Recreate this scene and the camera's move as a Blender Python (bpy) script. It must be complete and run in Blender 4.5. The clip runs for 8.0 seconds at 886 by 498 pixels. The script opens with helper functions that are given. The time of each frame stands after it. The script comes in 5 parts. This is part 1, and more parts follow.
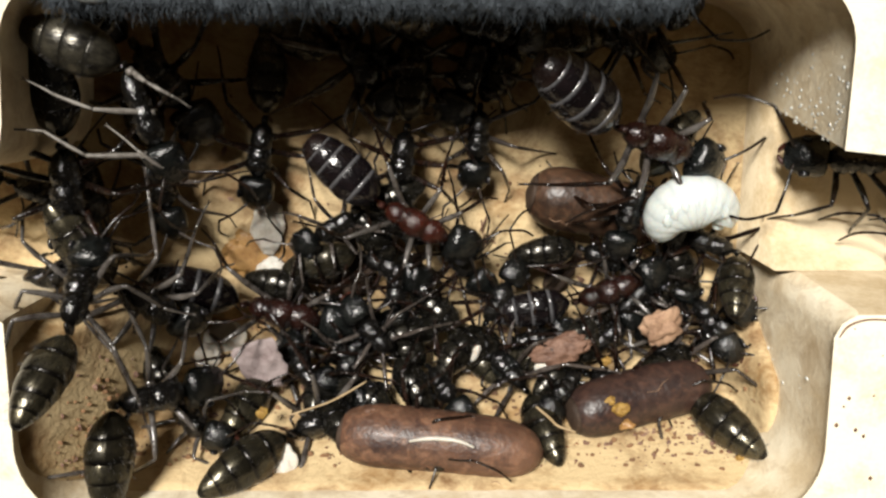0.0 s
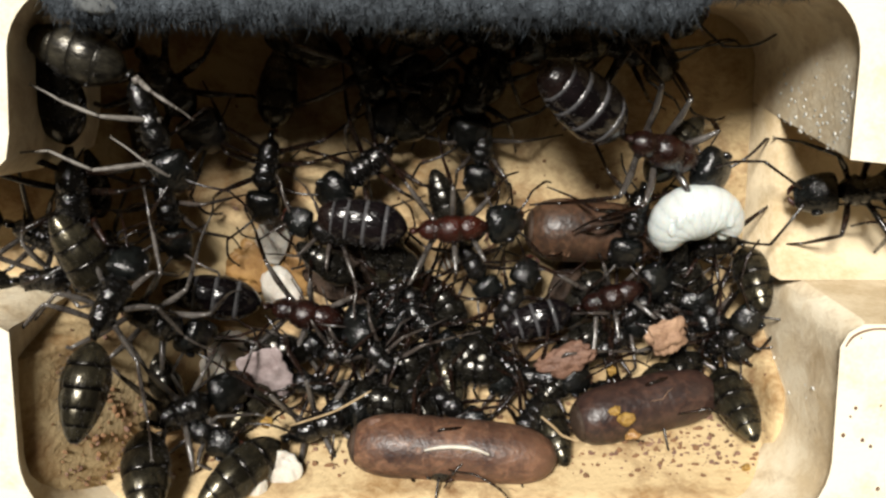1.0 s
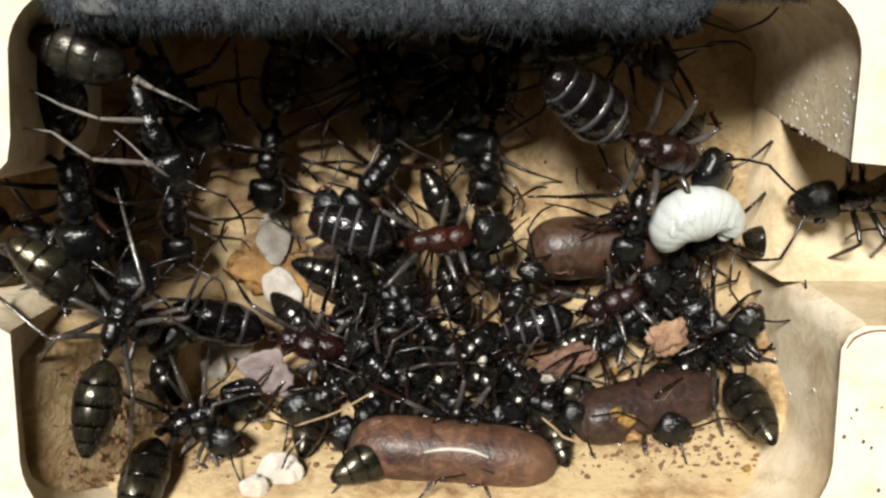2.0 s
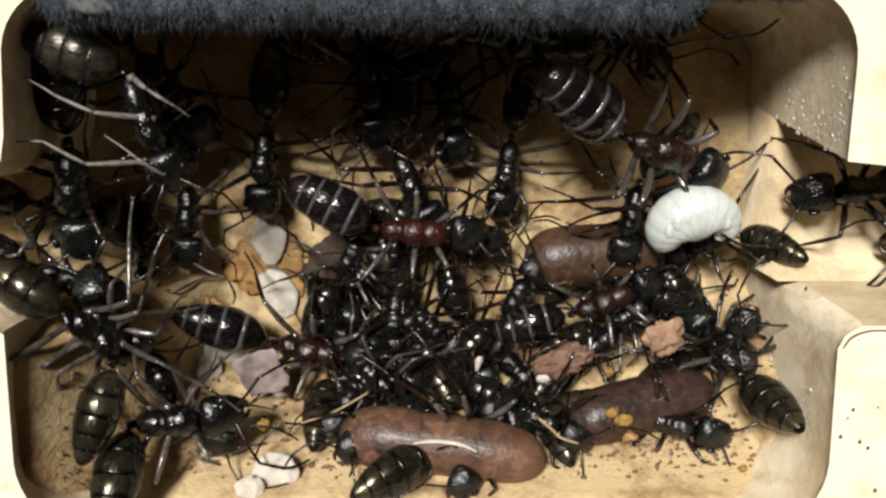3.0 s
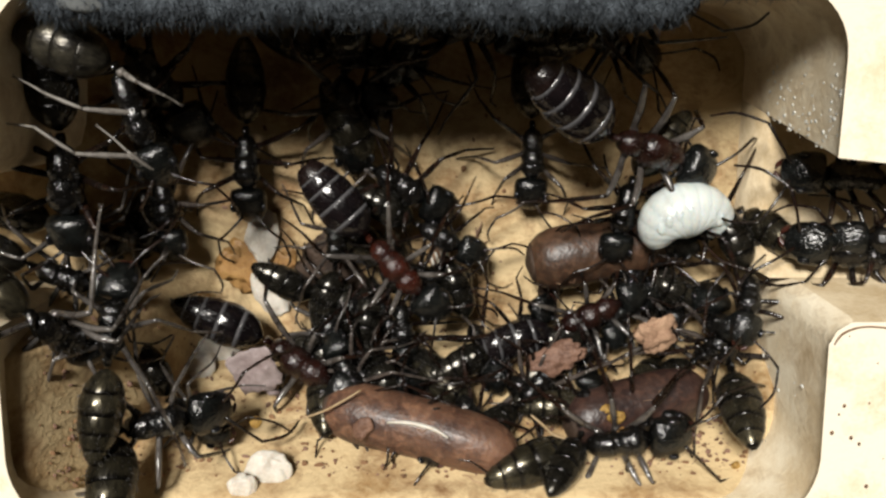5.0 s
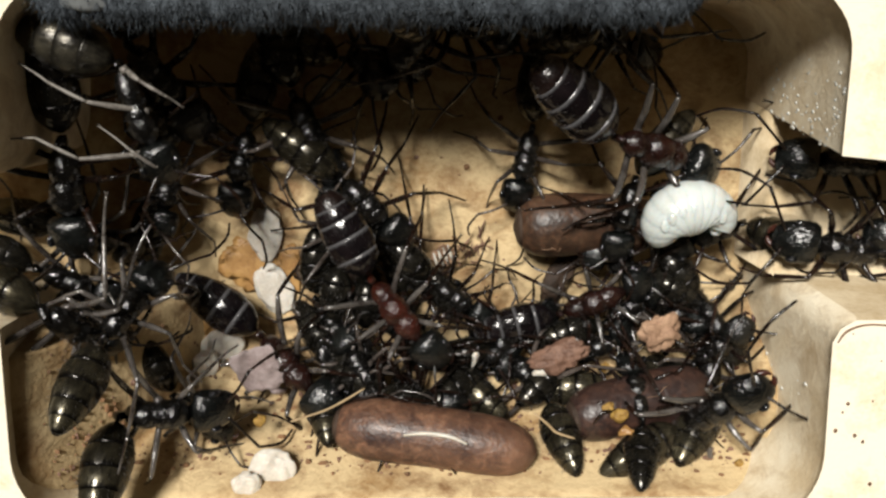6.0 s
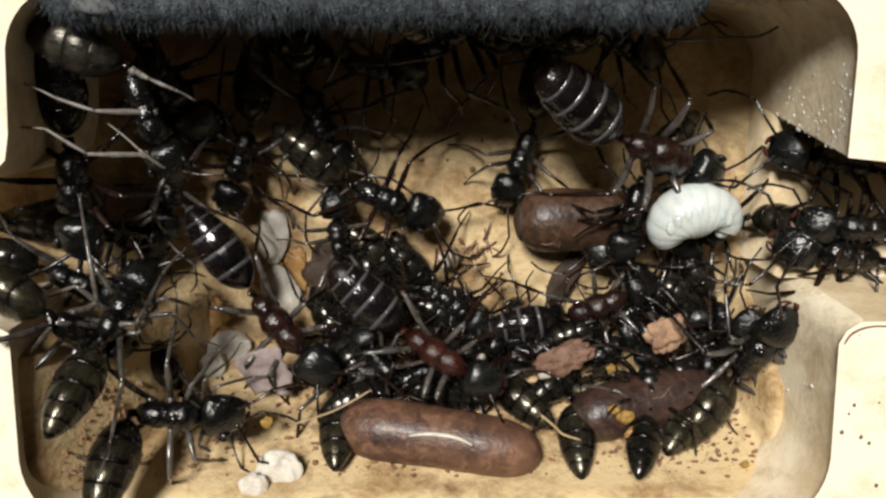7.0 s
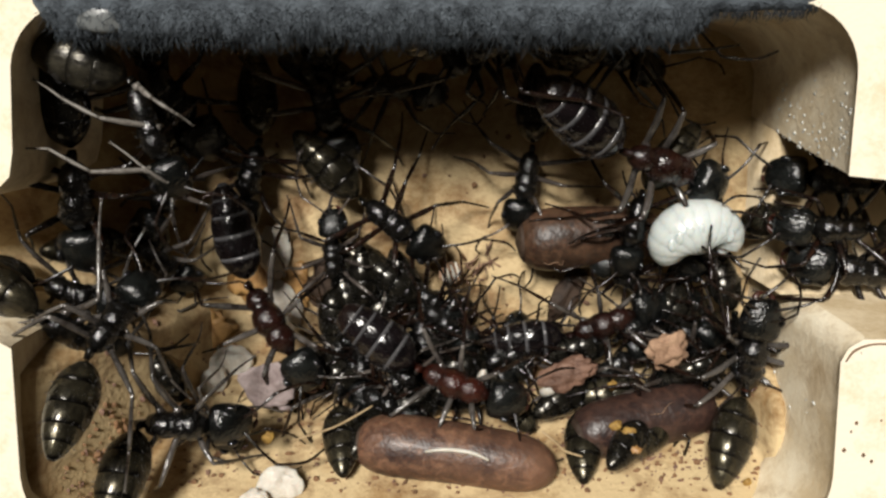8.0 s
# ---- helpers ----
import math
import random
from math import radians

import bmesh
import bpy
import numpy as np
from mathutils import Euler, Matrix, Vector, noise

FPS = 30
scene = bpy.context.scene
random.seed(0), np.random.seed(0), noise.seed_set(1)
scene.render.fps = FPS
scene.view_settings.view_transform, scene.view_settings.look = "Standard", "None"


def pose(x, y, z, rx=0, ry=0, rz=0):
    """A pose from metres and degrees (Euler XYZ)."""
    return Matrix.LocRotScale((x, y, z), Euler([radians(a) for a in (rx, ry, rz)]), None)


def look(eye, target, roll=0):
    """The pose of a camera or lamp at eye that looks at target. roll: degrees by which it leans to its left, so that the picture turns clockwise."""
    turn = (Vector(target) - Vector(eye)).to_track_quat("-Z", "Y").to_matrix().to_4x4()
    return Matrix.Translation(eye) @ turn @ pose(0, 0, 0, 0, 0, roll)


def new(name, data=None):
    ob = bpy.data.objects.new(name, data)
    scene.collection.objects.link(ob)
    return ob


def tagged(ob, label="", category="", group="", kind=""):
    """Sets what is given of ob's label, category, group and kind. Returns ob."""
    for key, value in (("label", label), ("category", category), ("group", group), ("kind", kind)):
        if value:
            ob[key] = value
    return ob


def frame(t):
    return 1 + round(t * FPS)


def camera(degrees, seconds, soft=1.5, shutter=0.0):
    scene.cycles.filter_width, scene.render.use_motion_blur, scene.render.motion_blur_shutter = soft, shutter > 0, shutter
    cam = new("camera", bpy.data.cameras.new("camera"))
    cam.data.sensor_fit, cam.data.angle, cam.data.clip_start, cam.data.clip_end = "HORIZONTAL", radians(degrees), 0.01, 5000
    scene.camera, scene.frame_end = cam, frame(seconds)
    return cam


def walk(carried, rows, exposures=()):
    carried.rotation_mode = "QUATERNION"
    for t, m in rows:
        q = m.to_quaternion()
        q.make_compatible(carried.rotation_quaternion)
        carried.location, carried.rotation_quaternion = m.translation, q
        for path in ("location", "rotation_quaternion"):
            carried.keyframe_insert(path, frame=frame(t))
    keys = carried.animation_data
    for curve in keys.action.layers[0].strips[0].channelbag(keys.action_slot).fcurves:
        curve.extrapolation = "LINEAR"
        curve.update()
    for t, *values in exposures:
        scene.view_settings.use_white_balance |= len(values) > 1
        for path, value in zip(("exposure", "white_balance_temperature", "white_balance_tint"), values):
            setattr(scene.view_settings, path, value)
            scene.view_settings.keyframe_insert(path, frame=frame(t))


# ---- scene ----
cam = camera(58.0, 8.0, soft=2.5, shutter=0.5)
MM = 0.001  # the nest is small: plans below are in millimetres


def mm_pose(x, y, z, rx=0, ry=0, rz=0):
    return pose(x * MM, y * MM, z * MM, rx, ry, rz)


walk(cam, [
    (0, mm_pose(0.074, -0.004, 40.001, -12.294, -0.201, 0.076)),
    (0.5, mm_pose(0.090, 0.048, 40.001, -11.709, -0.151, -0.013)),
    (1, mm_pose(0.040, -0.054, 40.037, -11.534, 0.079, 0.021)),
    (1.5, mm_pose(-0.038, 0.068, 40.056, -11.612, 0.058, 0.012)),
    (3, mm_pose(0.012, 0.036, 39.923, -11.618, -0.176, 0.052)),
    (3.5, mm_pose(0.059, 0.251, 40.115, -11.439, -0.683, 0.110)),
    (4, mm_pose(0.176, 0.124, 39.948, -11.113, -0.622, 0.048)),
    (4.5, mm_pose(0.244, 0.011, 39.926, -11.454, -0.465, 0.007)),
    (6, mm_pose(0.152, 0.065, 39.934, -11.954, -0.302, -0.147)),
    (6.5, mm_pose(0.050, -0.006, 39.974, -11.828, -0.241, -0.168)),
    (7, mm_pose(-0.027, 0.015, 40.072, -11.692, -0.132, -0.175)),
    (7.5, mm_pose(0.058, 0.095, 40.145, -11.556, 0.152, -0.070)),
    (8, mm_pose(0.004, 0.218, 40.111, -10.859, 0.068, -0.076)),
], exposures=[(0.0, 0.35), (1.5, 0.28), (4.0, 0.08), (6.0, 0.13), (8.0, 0.01)])

# ---- light: a lamp high above the far edge, and a dim room all round ----
world = bpy.data.worlds.new("room_light")
scene.world = world
world.use_nodes = True
world.node_tree.nodes["Background"].inputs["Color"].default_value = (1.0, 0.76, 0.50, 1)
world.node_tree.nodes["Background"].inputs["Strength"].default_value = 0.019
lamp = new("lamp_light", bpy.data.lights.new("lamp_light", "SUN"))
lamp.data.energy, lamp.data.angle, lamp.data.color = 5.4, radians(14), (1.0, 0.955, 0.885)
lamp.matrix_world = look((-2.8, 5.6, 10.0), (0, 0, 0))


# ---- materials ----
def material(name, base, rough=0.5, other=None, scale=1.5, fine=12.0, bump=0.3, depth=0.05, spec=0.5, metal=0.0,
             stretch=(1, 1, 1), coat=0.0, mix=0.5, subsurface=0.0, radius=(1, 0.6, 0.4), sheen=0.0, vary=0.0, rough_vary=0.15, stain=None, stain_scale=0.5,
             relief=None, fringe=None, fringe_wide=0.45):
    """A node material: two scales of colour, grain and relief. Scales are per millimetre."""
    mat = bpy.data.materials.new(name)
    mat.use_nodes = True
    nt = mat.node_tree
    bsdf = nt.nodes["Principled BSDF"]

    def node(kind, **kw):
        n = nt.nodes.new(kind)
        for k, v in kw.items():
            n.inputs[k].default_value = v
        return n
    coord = nt.nodes.new("ShaderNodeTexCoord")
    mapping = node("ShaderNodeMapping", Scale=tuple(1000.0 * s for s in stretch))
    nt.links.new(coord.outputs["Object"], mapping.inputs["Vector"])
    big = node("ShaderNodeTexNoise", Scale=scale, Detail=5.0, Roughness=0.6)
    small = node("ShaderNodeTexNoise", Scale=fine, Detail=4.0, Roughness=0.65)
    nt.links.new(mapping.outputs[0], big.inputs["Vector"])
    nt.links.new(mapping.outputs[0], small.inputs["Vector"])
    add = nt.nodes.new("ShaderNodeMath")
    add.operation = "MULTIPLY_ADD"
    add.inputs[1].default_value = 0.35
    nt.links.new(small.outputs["Fac"], add.inputs[0])
    nt.links.new(big.outputs["Fac"], add.inputs[2])
    ramp = nt.nodes.new("ShaderNodeValToRGB")
    ramp.color_ramp.elements[0].position, ramp.color_ramp.elements[1].position = 0.5, 0.5 + 0.4 * mix + 0.1
    second = other or tuple(c * 0.7 for c in base)
    ramp.color_ramp.elements[0].color, ramp.color_ramp.elements[1].color = (*second, 1), (*base, 1)
    nt.links.new(add.outputs[0], ramp.inputs["Fac"])
    colour = ramp.outputs["Color"]
    if stain:
        patch = node("ShaderNodeTexNoise", Scale=stain_scale, Detail=6.0, Roughness=0.7, Distortion=0.6)
        nt.links.new(mapping.outputs[0], patch.inputs["Vector"])
        cut = nt.nodes.new("ShaderNodeMapRange")
        cut.inputs["From Min"].default_value, cut.inputs["From Max"].default_value = 0.47, 0.72
        nt.links.new(patch.outputs["Fac"], cut.inputs["Value"])
        blend = nt.nodes.new("ShaderNodeMix")
        blend.data_type = "RGBA"
        nt.links.new(cut.outputs[0], blend.inputs[0])
        nt.links.new(colour, blend.inputs[6])
        blend.inputs[7].default_value = (*stain, 1)
        colour = blend.outputs[2]
    if vary:
        info = nt.nodes.new("ShaderNodeObjectInfo")
        hsv = nt.nodes.new("ShaderNodeHueSaturation")
        span = nt.nodes.new("ShaderNodeMapRange")
        span.inputs["To Min"].default_value, span.inputs["To Max"].default_value = 1 - vary, 1 + vary
        nt.links.new(info.outputs["Random"], span.inputs["Value"])
        nt.links.new(span.outputs[0], hsv.inputs["Value"])
        nt.links.new(colour, hsv.inputs["Color"])
        colour = hsv.outputs["Color"]
    if fringe:  # paler hind margin of a plate, its edge broken by the grain
        sep = nt.nodes.new("ShaderNodeSeparateXYZ")
        nt.links.new(coord.outputs["Generated"], sep.inputs[0])
        jag = nt.nodes.new("ShaderNodeMath")
        jag.operation = "MULTIPLY_ADD"
        jag.inputs[1].default_value = 0.9 * fringe_wide
        nt.links.new(small.outputs["Fac"], jag.inputs[0])
        nt.links.new(sep.outputs[0], jag.inputs[2])
        edge = nt.nodes.new("ShaderNodeMapRange")
        edge.interpolation_type = "SMOOTHSTEP"
        edge.inputs["From Min"].default_value, edge.inputs["From Max"].default_value = 0.85 * fringe_wide, 1.75 * fringe_wide
        edge.inputs["To Min"].default_value, edge.inputs["To Max"].default_value = 1, 0
        nt.links.new(jag.outputs[0], edge.inputs["Value"])
        trim = nt.nodes.new("ShaderNodeMix")
        trim.data_type = "RGBA"
        nt.links.new(edge.outputs[0], trim.inputs[0])
        nt.links.new(colour, trim.inputs[6])
        trim.inputs[7].default_value = (*fringe, 1)
        colour = trim.outputs[2]
    nt.links.new(colour, bsdf.inputs["Base Color"])
    rr = nt.nodes.new("ShaderNodeMapRange")
    rr.inputs["To Min"].default_value, rr.inputs["To Max"].default_value = max(rough - rough_vary, 0.03), min(rough + rough_vary, 1)
    nt.links.new(big.outputs["Fac"], rr.inputs["Value"])
    nt.links.new(rr.outputs[0], bsdf.inputs["Roughness"])
    bsdf.inputs["Specular IOR Level"].default_value = spec
    bsdf.inputs["Metallic"].default_value = metal
    bsdf.inputs["Coat Weight"].default_value = coat
    bsdf.inputs["Coat Roughness"].default_value = 0.12
    if sheen:
        bsdf.inputs["Sheen Weight"].default_value = sheen
        bsdf.inputs["Sheen Roughness"].default_value = 0.4
    if subsurface:
        bsdf.inputs["Subsurface Weight"].default_value = subsurface
        bsdf.inputs["Subsurface Radius"].default_value = radius
        bsdf.inputs["Subsurface Scale"].default_value = 0.0006
    if bump:
        bn = nt.nodes.new("ShaderNodeBump")
        bn.inputs["Strength"].default_value, bn.inputs["Distance"].default_value = bump, depth * MM
        height = small
        if relief:
            height = node("ShaderNodeTexNoise", Scale=relief, Detail=1.5, Roughness=0.5)
            nt.links.new(mapping.outputs[0], height.inputs["Vector"])
        nt.links.new(height.outputs["Fac"], bn.inputs["Height"])
        nt.links.new(bn.outputs["Normal"], bsdf.inputs["Normal"])
    return mat


PLASTER = material("cream_plaster", (0.55, 0.42, 0.235), 0.75, (0.30, 0.185, 0.08), 0.28, 3.5, 0.6, 0.14, 0.3, mix=0.28, stretch=(0.8, 1, 1), stain=(0.17, 0.085, 0.033), stain_scale=0.42)
WALL = material("grey_plaster", (0.92, 0.835, 0.65), 0.7, (0.72, 0.59, 0.39), 0.35, 4.0, 0.5, 0.07, 0.3, mix=0.5, stain=(0.52, 0.40, 0.25), stain_scale=0.5)
RIM = material("pale_plaster", (0.82, 0.75, 0.60), 0.8, (0.70, 0.60, 0.41), 0.4, 5.0, 0.3, 0.08, 0.3, mix=0.2)
FELT = material("grey_felt", (0.115, 0.135, 0.155), 0.9, (0.04, 0.047, 0.055), 1.5, 8.0, 0.8, 0.2, 0.2, vary=0.0)
# smoother, lighter plaster: the brightness of the right tunnel is put into its colour
TUNNEL = material("smooth_lit_cream_plaster", (0.70, 0.585, 0.40), 0.75, (0.50, 0.38, 0.22), 0.35, 4.0, 0.5, 0.10, 0.3, mix=0.4)
TABLE = material("table_top", (0.5, 0.45, 0.38), 0.6, None, 0.02, 0.3)
SPECK = material("white_speck", (0.85, 0.85, 0.80), 0.35, None, 1, 8, 0.2)
BLACK = material("black_cuticle", (0.0012, 0.0012, 0.0012), 0.20, (0.0045, 0.004, 0.0035), 1.5, 9, 1.0, 0.06, 0.5, coat=0.2, vary=0.4, relief=7.5, rough_vary=0.10)
HEADM = material("dull_black_cuticle", (0.0014, 0.0016, 0.0016), 0.22, (0.0065, 0.0075, 0.007), 1.8, 9, 1.0, 0.055, 0.5, coat=0.1, vary=0.4, rough_vary=0.12, relief=8.5)
GASTER = material("bronze_black_cuticle", (0.085, 0.074, 0.046), 0.27, (0.018, 0.016, 0.012), 1.0, 7, 0.7, 0.05, 0.5, metal=0.75,
                  stretch=(0.5, 1, 1), coat=0.25, vary=0.35, rough_vary=0.12, relief=4.0, fringe=(0.007, 0.006, 0.005), fringe_wide=0.22)
BLACKGASTER = material("glossy_black_gaster_cuticle", (0.030, 0.027, 0.020), 0.24, (0.008, 0.0075, 0.006), 1.0, 7, 0.7, 0.05, 0.5, metal=0.7,
                       stretch=(0.5, 1, 1), coat=0.25, vary=0.35, rough_vary=0.12, relief=4.0, fringe=(0.005, 0.0045, 0.004), fringe_wide=0.22)
# bronze of the wall ant; haze and highlight over it are in the tone
HAZEBRONZE = material("hazed_bronze_cuticle", (0.080, 0.072, 0.052), 0.32, (0.010, 0.009, 0.008), 1.0, 7, 0.4, 0.05, 0.5, metal=0.6,
                stretch=(0.5, 1, 1), rough_vary=0.12, relief=7.0, fringe=(0.02, 0.018, 0.014), fringe_wide=0.2)
BANDED = material("dark_gaster_cuticle", (0.006, 0.004, 0.0045), 0.20, (0.002, 0.0018, 0.0022), 1.2, 7, 0.8, 0.07, 0.55,
                  stretch=(0.5, 1, 1), vary=0.2, rough_vary=0.08, relief=4.0, fringe=(0.070, 0.069, 0.072), fringe_wide=0.16)
TIP = material("red_brown_tip", (0.010, 0.005, 0.004), 0.28, (0.004, 0.0025, 0.0025), 1.2, 7, 0.7, 0.06, 0.5, relief=6.0)
BAND = material("silvery_fringe", (0.13, 0.125, 0.125), 0.34, (0.018, 0.016, 0.015), 1.4, 8, 0.6, 0.05, 0.5, stretch=(0.7, 2.0, 2.0), mix=0.5)
DARKRED = material("dark_red_brown_cuticle", (0.016, 0.0042, 0.0026), 0.22, (0.003, 0.0017, 0.0014), 1.1, 7, 1.0, 0.06, 0.5, coat=0.15, relief=9.0)
RED = material("red_brown_cuticle", (0.050, 0.0095, 0.0045), 0.24, (0.008, 0.003, 0.002), 1.1, 7, 1.0, 0.06, 0.5, coat=0.1, vary=0.3, relief=10.0)
LEG = material("dark_brown_leg", (0.003, 0.0018, 0.0013), 0.26, (0.014, 0.0055, 0.003), 2, 12, 0.5, 0.05, 0.55, coat=0.12, vary=0.5, relief=5)
# greyer copy of the leg colour, painted in for gloss streaks
GREYGLINT = material("grey_glint_leg", (0.060, 0.050, 0.044), 0.24, (0.014, 0.010, 0.008), 1.3, 12, 0.5, 0.05, 0.6, coat=0.2, vary=0.4, relief=5)
# pale legs of the queens; on workers, silver highlights put into the colour
SILVERGLINT = material("silvery_glint_leg", (0.085, 0.077, 0.070), 0.20, (0.010, 0.006, 0.0045), 0.9, 12, 0.6, 0.05, 0.6, coat=0.45, vary=0.3, relief=6)
PALELEG = material("grey_leg", (0.19, 0.175, 0.155), 0.42, (0.06, 0.050, 0.042), 2, 14, 0.4, 0.04, 0.4)
EYE = material("eye_black", (0.006, 0.006, 0.007), 0.12, None, 3, 30, 0.3, 0.02, 0.7)
JAW = material("red_jaw", (0.045, 0.013, 0.008), 0.28, None, 2, 12, 0.3, 0.03, 0.5)
LARVA = material("white_larva", (0.60, 0.64, 0.62), 0.32, (0.50, 0.535, 0.51), 0.6, 6, 0.25, 0.06, 0.5, subsurface=0.4, coat=0.3)
DARKSILK = material("dark_purple_brown_silk", (0.040, 0.021, 0.016), 0.42, (0.013, 0.007, 0.007), 0.45, 5, 0.7, 0.06, 0.5, stain=(0.075, 0.036, 0.024), stain_scale=2.0, relief=3.5)
COCOON = material("brown_silk", (0.066, 0.034, 0.018), 0.46, (0.018, 0.009, 0.006), 0.45, 5, 0.7, 0.06, 0.5,
                  stretch=(1.0, 0.8, 0.8), subsurface=0.1, radius=(1, 0.35, 0.2), stain=(0.10, 0.052, 0.029), stain_scale=2.6, relief=3.5)
LIGHTSILK = material("light_brown_silk", (0.120, 0.060, 0.035), 0.50, (0.026, 0.012, 0.010), 0.42, 4, 0.7, 0.06, 0.4,
                     subsurface=0.15, radius=(1, 0.4, 0.2), coat=0.04, rough_vary=0.2, stain=(0.21, 0.11, 0.065), stain_scale=1.4, relief=4.5)
PAPER = material("mauve_flake", (0.29, 0.24, 0.235), 0.5, (0.19, 0.145, 0.14), 0.9, 7, 0.6, 0.1, 0.3)
TAN = material("tan_crumb", (0.42, 0.27, 0.175), 0.7, (0.20, 0.115, 0.07), 0.9, 8, 0.7, 0.1, 0.3)
REDDISH = material("red_brown_crumb", (0.22, 0.125, 0.085), 0.5, (0.09, 0.045, 0.03), 1.0, 8, 0.7, 0.1, 0.4)
# dark brown of the cocoon caps and floor patches; also draws shade under a cocoon
DARKBIT = material("dark_brown_and_shade", (0.055, 0.034, 0.022), 0.6, (0.022, 0.014, 0.010), 0.9, 7, 0.7, 0.1, 0.3)
YELLOW = material("yellow_crumb", (0.40, 0.25, 0.06), 0.6, (0.17, 0.09, 0.02), 1.5, 9, 0.6, 0.08, 0.4)
AMBER = material("amber_smear", (0.40, 0.23, 0.08), 0.4, (0.24, 0.12, 0.04), 0.8, 6, 0.4, 0.06, 0.5)
WHITE = material("white_lump", (0.62, 0.585, 0.52), 0.35, (0.44, 0.40, 0.34), 0.7, 6, 0.5, 0.08, 0.4, subsurface=0.2)
STRAW = material("straw_fibre", (0.42, 0.31, 0.18), 0.55, (0.26, 0.18, 0.09), 1.5, 10, 0.3, 0.04, 0.4)
GRIT = material("brown_grit", (0.22, 0.12, 0.06), 0.8, (0.10, 0.055, 0.03), 0.3, 5, 0.5, 0.06, 0.3)
DROP = material("milky_drop", (0.17, 0.18, 0.18), 0.35, (0.12, 0.13, 0.13), 0.5, 4, 0.1, 0.03, 0.5)


# ---- mesh helpers ----
def part(name, bm, mat, parent=None, label="", smooth=True):
    """Links a bmesh drawn in millimetres as one mesh object, under a thing or a part."""
    bmesh.ops.recalc_face_normals(bm, faces=bm.faces)
    for v in bm.verts:
        v.co *= MM
    me = bpy.data.meshes.new(name)
    bm.to_mesh(me)
    bm.free()
    me.materials.append(mat)
    if smooth:
        me.shade_smooth()
    ob = new(name, me)
    ob.parent = parent
    if label:
        tagged(ob, label)
    return ob


def skin(bm, rings):
    """Faces between successive rings of vertices, closed at both ends by their middle."""
    for a, b in zip(rings, rings[1:]):
        n = len(a)
        for i in range(n):
            bm.faces.new((a[i], a[(i + 1) % n], b[(i + 1) % n], b[i]))
    for ring in (rings[0], rings[-1]):
        mid = bm.verts.new(sum((v.co for v in ring), Vector()) / len(ring))
        for i in range(len(ring)):
            bm.faces.new((ring[i], ring[(i + 1) % len(ring)], mid))


def loft(sections, seg=16, bm=None, flat=0.0):
    """A body along x. Sections: x, half width, half height, middle y, middle z. flat: how far the underside is flattened."""
    bm = bm or bmesh.new()
    rings = []
    for x, w, h, yc, zc in sections:
        ring = []
        for i in range(seg):
            a = 2 * math.pi * i / seg
            s = math.sin(a)
            ring.append(bm.verts.new((x, yc + w * math.cos(a), zc + h * (s if s > 0 else s * (1 - flat)))))
        rings.append(ring)
    skin(bm, rings)
    return bm


def tube(points, radii, seg=7, bm=None):
    """A tapered limb along points."""
    bm = bm or bmesh.new()
    pts = [Vector(p) for p in points]
    rings = []
    side = None
    for i, p in enumerate(pts):
        d = (pts[min(i + 1, len(pts) - 1)] - pts[max(i - 1, 0)]).normalized()
        if side is None:
            side = d.orthogonal().normalized()
        side = (side - d * side.dot(d)).normalized()
        up = d.cross(side)
        rings.append([bm.verts.new(p + radii[i] * (math.cos(2 * math.pi * k / seg) * side + math.sin(2 * math.pi * k / seg) * up))
                      for k in range(seg)])
    skin(bm, rings)
    return bm


def smoothed(points, radii, n=4):
    """More points along a limb, on a smooth curve."""
    pts = [Vector(p) for p in points]
    out, rad = [], []
    for i in range(len(pts) - 1):
        p0, p1, p2, p3 = pts[max(i - 1, 0)], pts[i], pts[i + 1], pts[min(i + 2, len(pts) - 1)]
        for k in range(n):
            t = k / n
            out.append(0.5 * (2 * p1 + (p2 - p0) * t + (2 * p0 - 5 * p1 + 4 * p2 - p3) * t * t + (3 * p1 - p0 - 3 * p2 + p3) * t ** 3))
            rad.append(radii[i] * (1 - t) + radii[i + 1] * t)
    return out + [pts[-1]], rad + [radii[-1]]


def lump(size, seed, rough=0.25, detail=2, freq=0.9):
    """An irregular crumb."""
    bm = bmesh.new()
    bmesh.ops.create_icosphere(bm, subdivisions=detail, radius=1)
    for v in bm.verts:
        k = 1 + rough * noise.noise(v.co * freq + Vector((seed * 3.1, seed, 7))) + 0.4 * rough * noise.noise(v.co * 3 * freq + Vector((seed, 2, 1)))
        k += 0.10 * rough * noise.noise(v.co * 8 * freq + Vector((1, seed, 2)))
        v.co = Vector((v.co.x * size[0] * k, v.co.y * size[1] * k, v.co.z * size[2] * k))
    return bm


